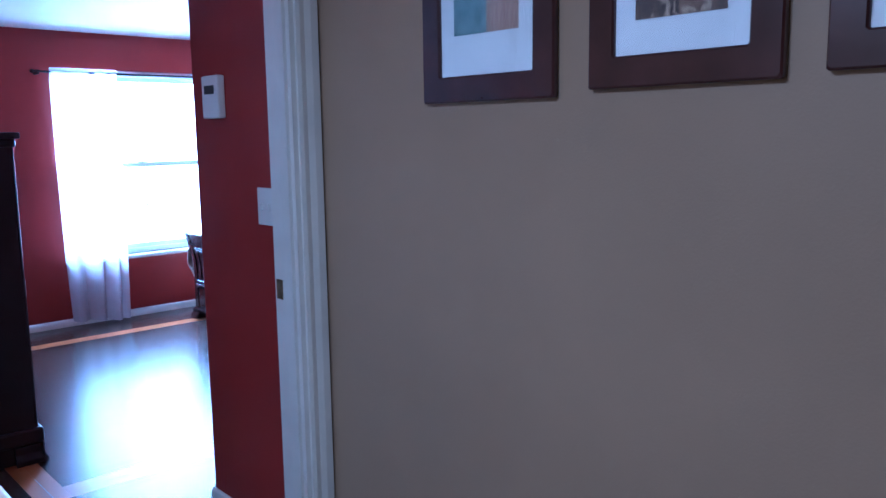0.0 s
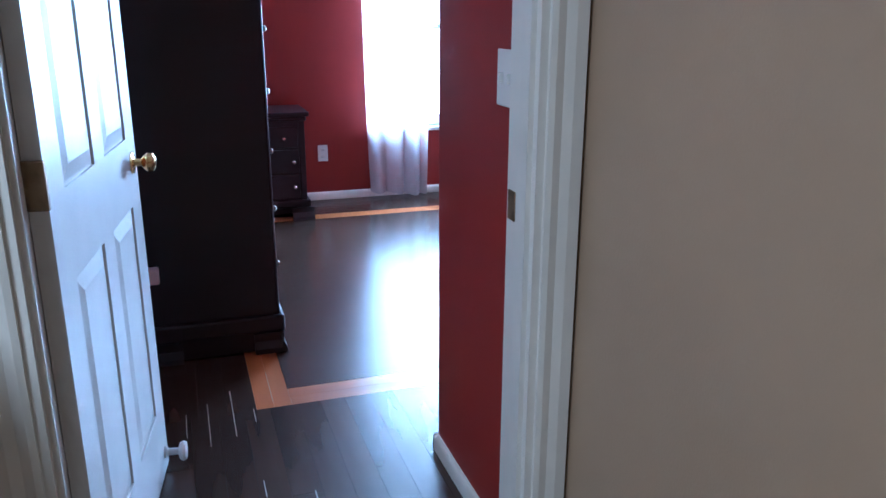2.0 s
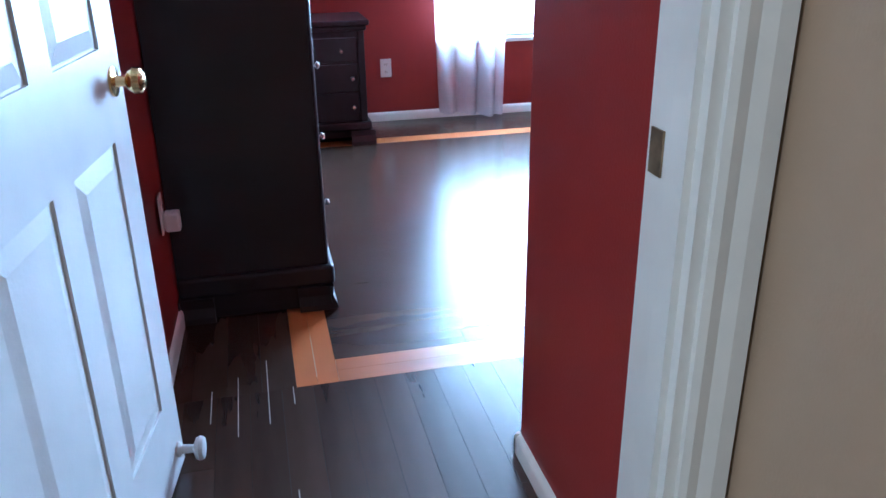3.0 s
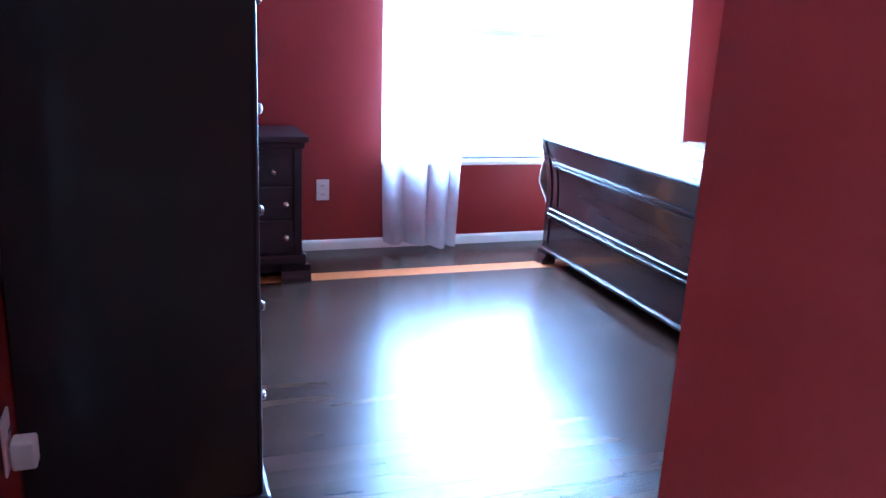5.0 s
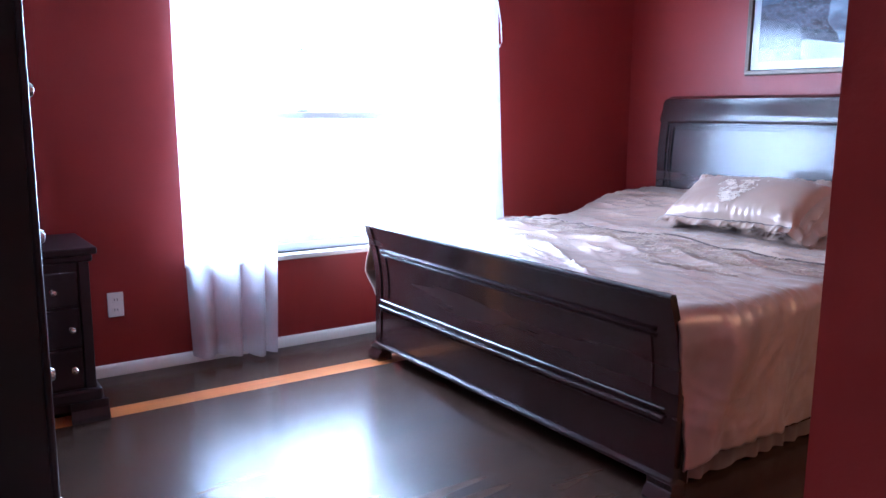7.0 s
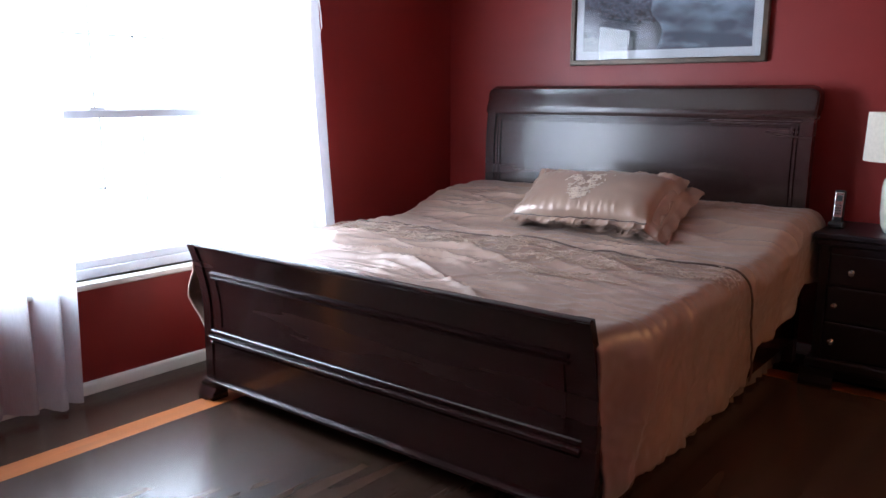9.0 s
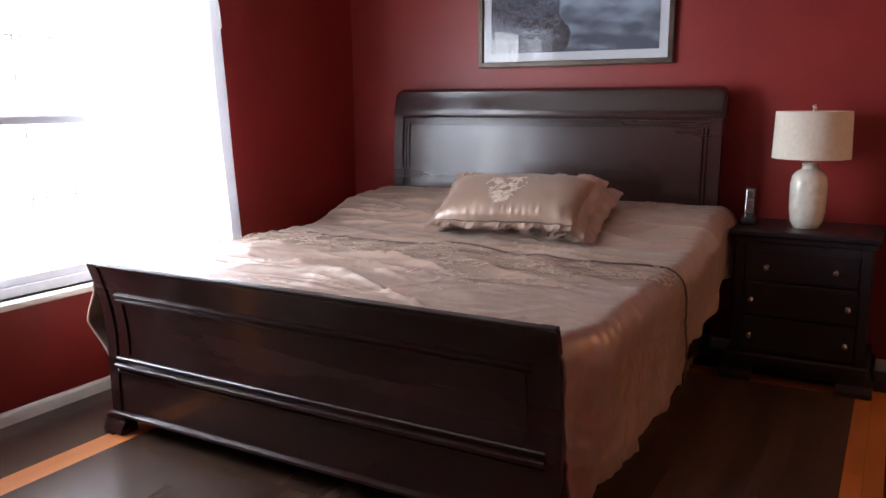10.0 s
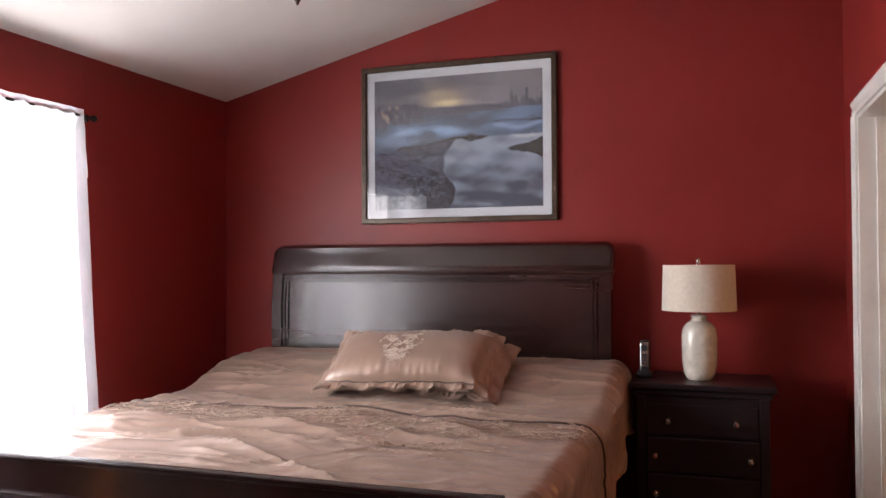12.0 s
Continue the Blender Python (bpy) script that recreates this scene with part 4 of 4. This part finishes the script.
    if 0.14 < u < 0.56 and abs(v - low - 0.004) < 0.009 + 0.006 * n:
        c = (0.032, 0.028, 0.036)
    if u > 0.80 and abs(v - 0.43 - 0.012 * f) < 0.065 * min(1, (u - 0.80) * 9) * (1.15 - 0.6 * abs(math.sin(u * 19))):
        c = blend((0.016, 0.012, 0.016), (0.045, 0.034, 0.038), 0.5 + f)
    if u > 0.84 and abs(v - 0.515 - 0.01 * f) < 0.013:
        c = (0.48, 0.50, 0.56)
    return c


pic = thing("framed_picture", pose(EX, 3.087, 1.922, 0, 0, -90), "large bronze-framed winter river landscape under glass, above the headboard", "picture")
PW, PH = 1.12, 0.885
part("frame", frame_bm(-PW / 2, PW / 2, -PH / 2, PH / 2, 0.030, -0.030, -0.002, bevel=0.004), BRONZE, pic)
part("mat_board", boxm(-PW / 2 + 0.028, PW / 2 - 0.028, -0.012, -0.006, -PH / 2 + 0.028, PH / 2 - 0.028), MATB, pic)
pr = new("print", paint("print", PW - 0.155, PH - 0.155, 250, river, -0.0135))
pr.parent = pic
gl = part("glazing", boxm(-PW / 2 + 0.028, PW / 2 - 0.028, -0.020, -0.017, -PH / 2 + 0.028, PH / 2 - 0.028), GLASS, pic)
gl.visible_shadow = False


def coast(u, v):
    """A faded photograph: a teal wall beside a weathered tan one, a dark sill between."""
    f = noise.fractal(Vector((u * 9, v * 9, 2)), 1.0, 2.0, 4)
    g = noise.fractal(Vector((u * 40, v * 4, 5)), 1.0, 2.0, 3)
    c = blend((0.10, 0.17, 0.20), (0.19, 0.28, 0.31), 0.5 + f)
    if u > 0.52 + 0.01 * f:
        c = blend((0.27, 0.17, 0.14), (0.42, 0.29, 0.23), 0.5 + 0.8 * g)
    if u < 0.2 and v > 0.42:
        c = (0.035, 0.06, 0.075)
    if u > 0.46 and abs(v - 0.50 - 0.12 * (u - 0.5)) < 0.018:
        c = (0.05, 0.03, 0.03)
    if u > 0.46 and v > 0.52 + 0.12 * (u - 0.5):
        c = blend(c, (0.50, 0.45, 0.42), 0.6 + f)
    return c


def leaves(u, v):
    """A sepia photograph of pale curled leaves on dark ground."""
    f = noise.fractal(Vector((u * 5, v * 4, 8)), 1.0, 2.0, 4)
    r = abs(noise.noise(Vector((u * 6 + f, v * 5, 1))))
    c = blend((0.035, 0.018, 0.018), (0.16, 0.09, 0.06), 0.4 + f)
    if 0.18 < u < 0.95:
        c = blend((0.46, 0.36, 0.26), c, r * 5 + 0.25 * (1 + f))
    if 0.28 < u < 0.5 and v < 0.30 and r > 0.12:
        c = (0.03, 0.016, 0.016)
    return c


def hall_picture(y0, y1, z0, z1, photo, low, label):
    w, h = y1 - y0, z1 - z0
    ob = thing("framed_photo", pose(HX, (y0 + y1) / 2, (z0 + z1) / 2, 0, 0, -90), label, "picture", "framed photos in the hall")
    part("frame", frame_bm(-w / 2, w / 2, -h / 2, h / 2, 0.065, -0.022, -0.002, bevel=0.004), MAHOG, ob)
    part("mat_board", boxm(-w / 2 + 0.06, w / 2 - 0.06, -0.010, -0.004, -h / 2 + 0.06, h / 2 - 0.06), MATB, ob)
    pw, ph = w - 0.225, h - 2 * low
    new("photo", paint("photo", pw, ph, 70, photo, -0.0112)).parent = ob
    g = part("glazing", boxm(-w / 2 + 0.05, w / 2 - 0.05, -0.017, -0.015, -h / 2 + 0.05, h / 2 - 0.05), GLASS, ob)
    g.visible_shadow = False
    return ob


hall_picture(-0.702, -0.258, 1.528, 2.14, coast, 0.165, "upright mahogany-framed pale photo on the tan wall by the door")
hall_picture(-1.225, -0.797, 1.540, 2.03, leaves, 0.135, "wide mahogany-framed sepia photo with white mat on the tan wall")
hall_picture(-1.76, -1.30, 1.548, 2.16, coast, 0.165, "upright mahogany-framed photo on the tan wall, beyond the sepia one")

# hanging light
pend = thing("ceiling_light", pose(1.75, 2.97, ceil_z(2.97)), "hanging bronze ceiling light with a small pointed finial", "ceiling light")
ch = ceil_z(2.97) - 2.06
part("canopy", lathe([(0.012, -0.045), (0.055, -0.030), (0.065, -0.004), (0.065, 0.03)], 24), BRONZE, pend, smooth=True)
part("rod", tube([(0, 0, -0.03), (0, 0, -ch + 0.16)], 0.008), BRONZE, pend, smooth=True)
part("bowl", lathe([(0.02, -ch + 0.045), (0.10, -ch + 0.055), (0.17, -ch + 0.09), (0.20, -ch + 0.14), (0.195, -ch + 0.145), (0.16, -ch + 0.10), (0.02, -ch + 0.06)], 32), LINEN, pend, "frosted bowl", smooth=True)
part("finial", lathe([(0.002, -ch), (0.010, -ch + 0.015), (0.016, -ch + 0.03), (0.010, -ch + 0.042), (0.020, -ch + 0.050)], 16), BRONZE, pend, smooth=True)
# unseen fixture, added to house the hall's fill light
hl = thing("added_hall_light", pose(-1.75, -0.9, 2.42), "flush white hall ceiling light, unseen, added to go with the hall's fill light", "ceiling light")
part("ring", lathe([(0.16, -0.02), (0.17, 0)], 28), NICKEL, hl, smooth=True)

# ---- floors ----
floor = wall("floor", boxm(WX - 0.3, EX + T, DY0, NY + T, -0.14, -0.006), GAP)
wall("floor_hall", boxm(-2.7, HX + 0.1, -4.3, DY0, -0.14, 0.0), CARPET)
wall("floor_side_room", boxm(1.8, EX + T + 0.1, -1.0, DY0, -0.14, -0.004), CARPET)
meshes = {}


def board(name, x0, x1, y0, y1, along_x, material):
    """One floor board; alike boards share a mesh. The mesh runs along its own x."""
    ln, wd = (x1 - x0, y1 - y0) if along_x else (y1 - y0, x1 - x0)
    key = (name, round(ln, 3), round(wd, 4))
    if key not in meshes:
        g = 0.0005
        bm = bmesh.new()
        lo = [(-ln / 2 + g, -wd / 2 + g), (ln / 2 - g, -wd / 2 + g), (ln / 2 - g, wd / 2 - g), (-ln / 2 + g, wd / 2 - g)]
        a = [bm.verts.new((x, y, -0.006)) for x, y in lo]
        c = [bm.verts.new((x, y, 0)) for x, y in lo]
        bm.faces.new(c)
        for k in range(4):
            bm.faces.new((a[k], a[(k + 1) % 4], c[(k + 1) % 4], c[k]))
        me = bpy.data.meshes.new(name)
        bm.to_mesh(me)
        bm.free()
        me.materials.append(material)
        meshes[key] = me
    ob = new(name, meshes[key])
    ob.parent = floor
    ob.matrix_world = pose((x0 + x1) / 2, (y0 + y1) / 2, random.uniform(-0.0003, 0.0002), 0, 0, 0 if along_x else 90)


def lay(x0, x1, y0, y1, along_x, width, length, name="floor_board", material=None):
    """Rows of boards with staggered ends over a rectangle."""
    a0, a1, b0, b1 = (x0, x1, y0, y1) if along_x else (y0, y1, x0, x1)
    n = max(1, round((b1 - b0) / width))
    w = (b1 - b0) / n
    for i in range(n):
        p = a0
        q = a0 + length * random.choice((0.35, 0.5, 0.7, 0.9, 1.0))
        while p < a1 - 1e-6:
            q = min(q, a1) if q < a1 - 0.15 else a1
            if along_x:
                board(name, p, q, b0 + i * w, b0 + (i + 1) * w, True, material or DARKW)
            else:
                board(name, b0 + i * w, b0 + (i + 1) * w, p, q, False, material or DARKW)
            p, q = q, q + length


SWL, SWR, SSB, SST, SNB, SNT, SEL, SER = -0.530, -0.405, 1.425, 1.555, 4.005, 4.125, 3.27, 3.39
lay(SWR, SEL, SST, SNB, True, 0.09, 1.2)
lay(WX - 0.14, SWL, SSB, NY, False, 0.09, 1.2)
lay(SER, EX, SSB, NY, False, 0.09, 1.2)
lay(SWL, SER, SNT, NY, True, 0.09, 1.2)
lay(WX - 0.14, EX, DY0 + 0.003, SSB, False, 0.09, 1.2)
lay(SWL, SWR, SSB, SNT, False, 0.0625, 1.5, "inlay_board", ORANGE)
lay(SWR, SEL, SSB, SST, True, 0.065, 1.5, "inlay_board", ORANGE)
lay(SWR, SEL, SNB, SNT, True, 0.06, 1.5, "inlay_board", ORANGE)
lay(SEL, SER, SSB, SNT, False, 0.06, 1.5, "inlay_board", ORANGE)

# glints along the gaps between boards, put in as thin pale strips
GLINT = mat("pale_seam_glint", (0.42, 0.36, 0.30), 0.5, vary=0.2, scale=60, bump=0)
for x, y0, y1 in ((-0.695, 1.22, 1.52), (-0.611, 1.26, 1.60), (-0.768, 1.30, 1.46), (-0.540, 1.34, 1.43), (-0.4675, 1.47, 1.72), (-0.555, 0.88, 0.97), (-0.416, 0.80, 0.87)):
    part("seam_glint", boxm(x - 0.0013, x + 0.0013, y0, y1, -0.003, 0.0008), GLINT, floor)
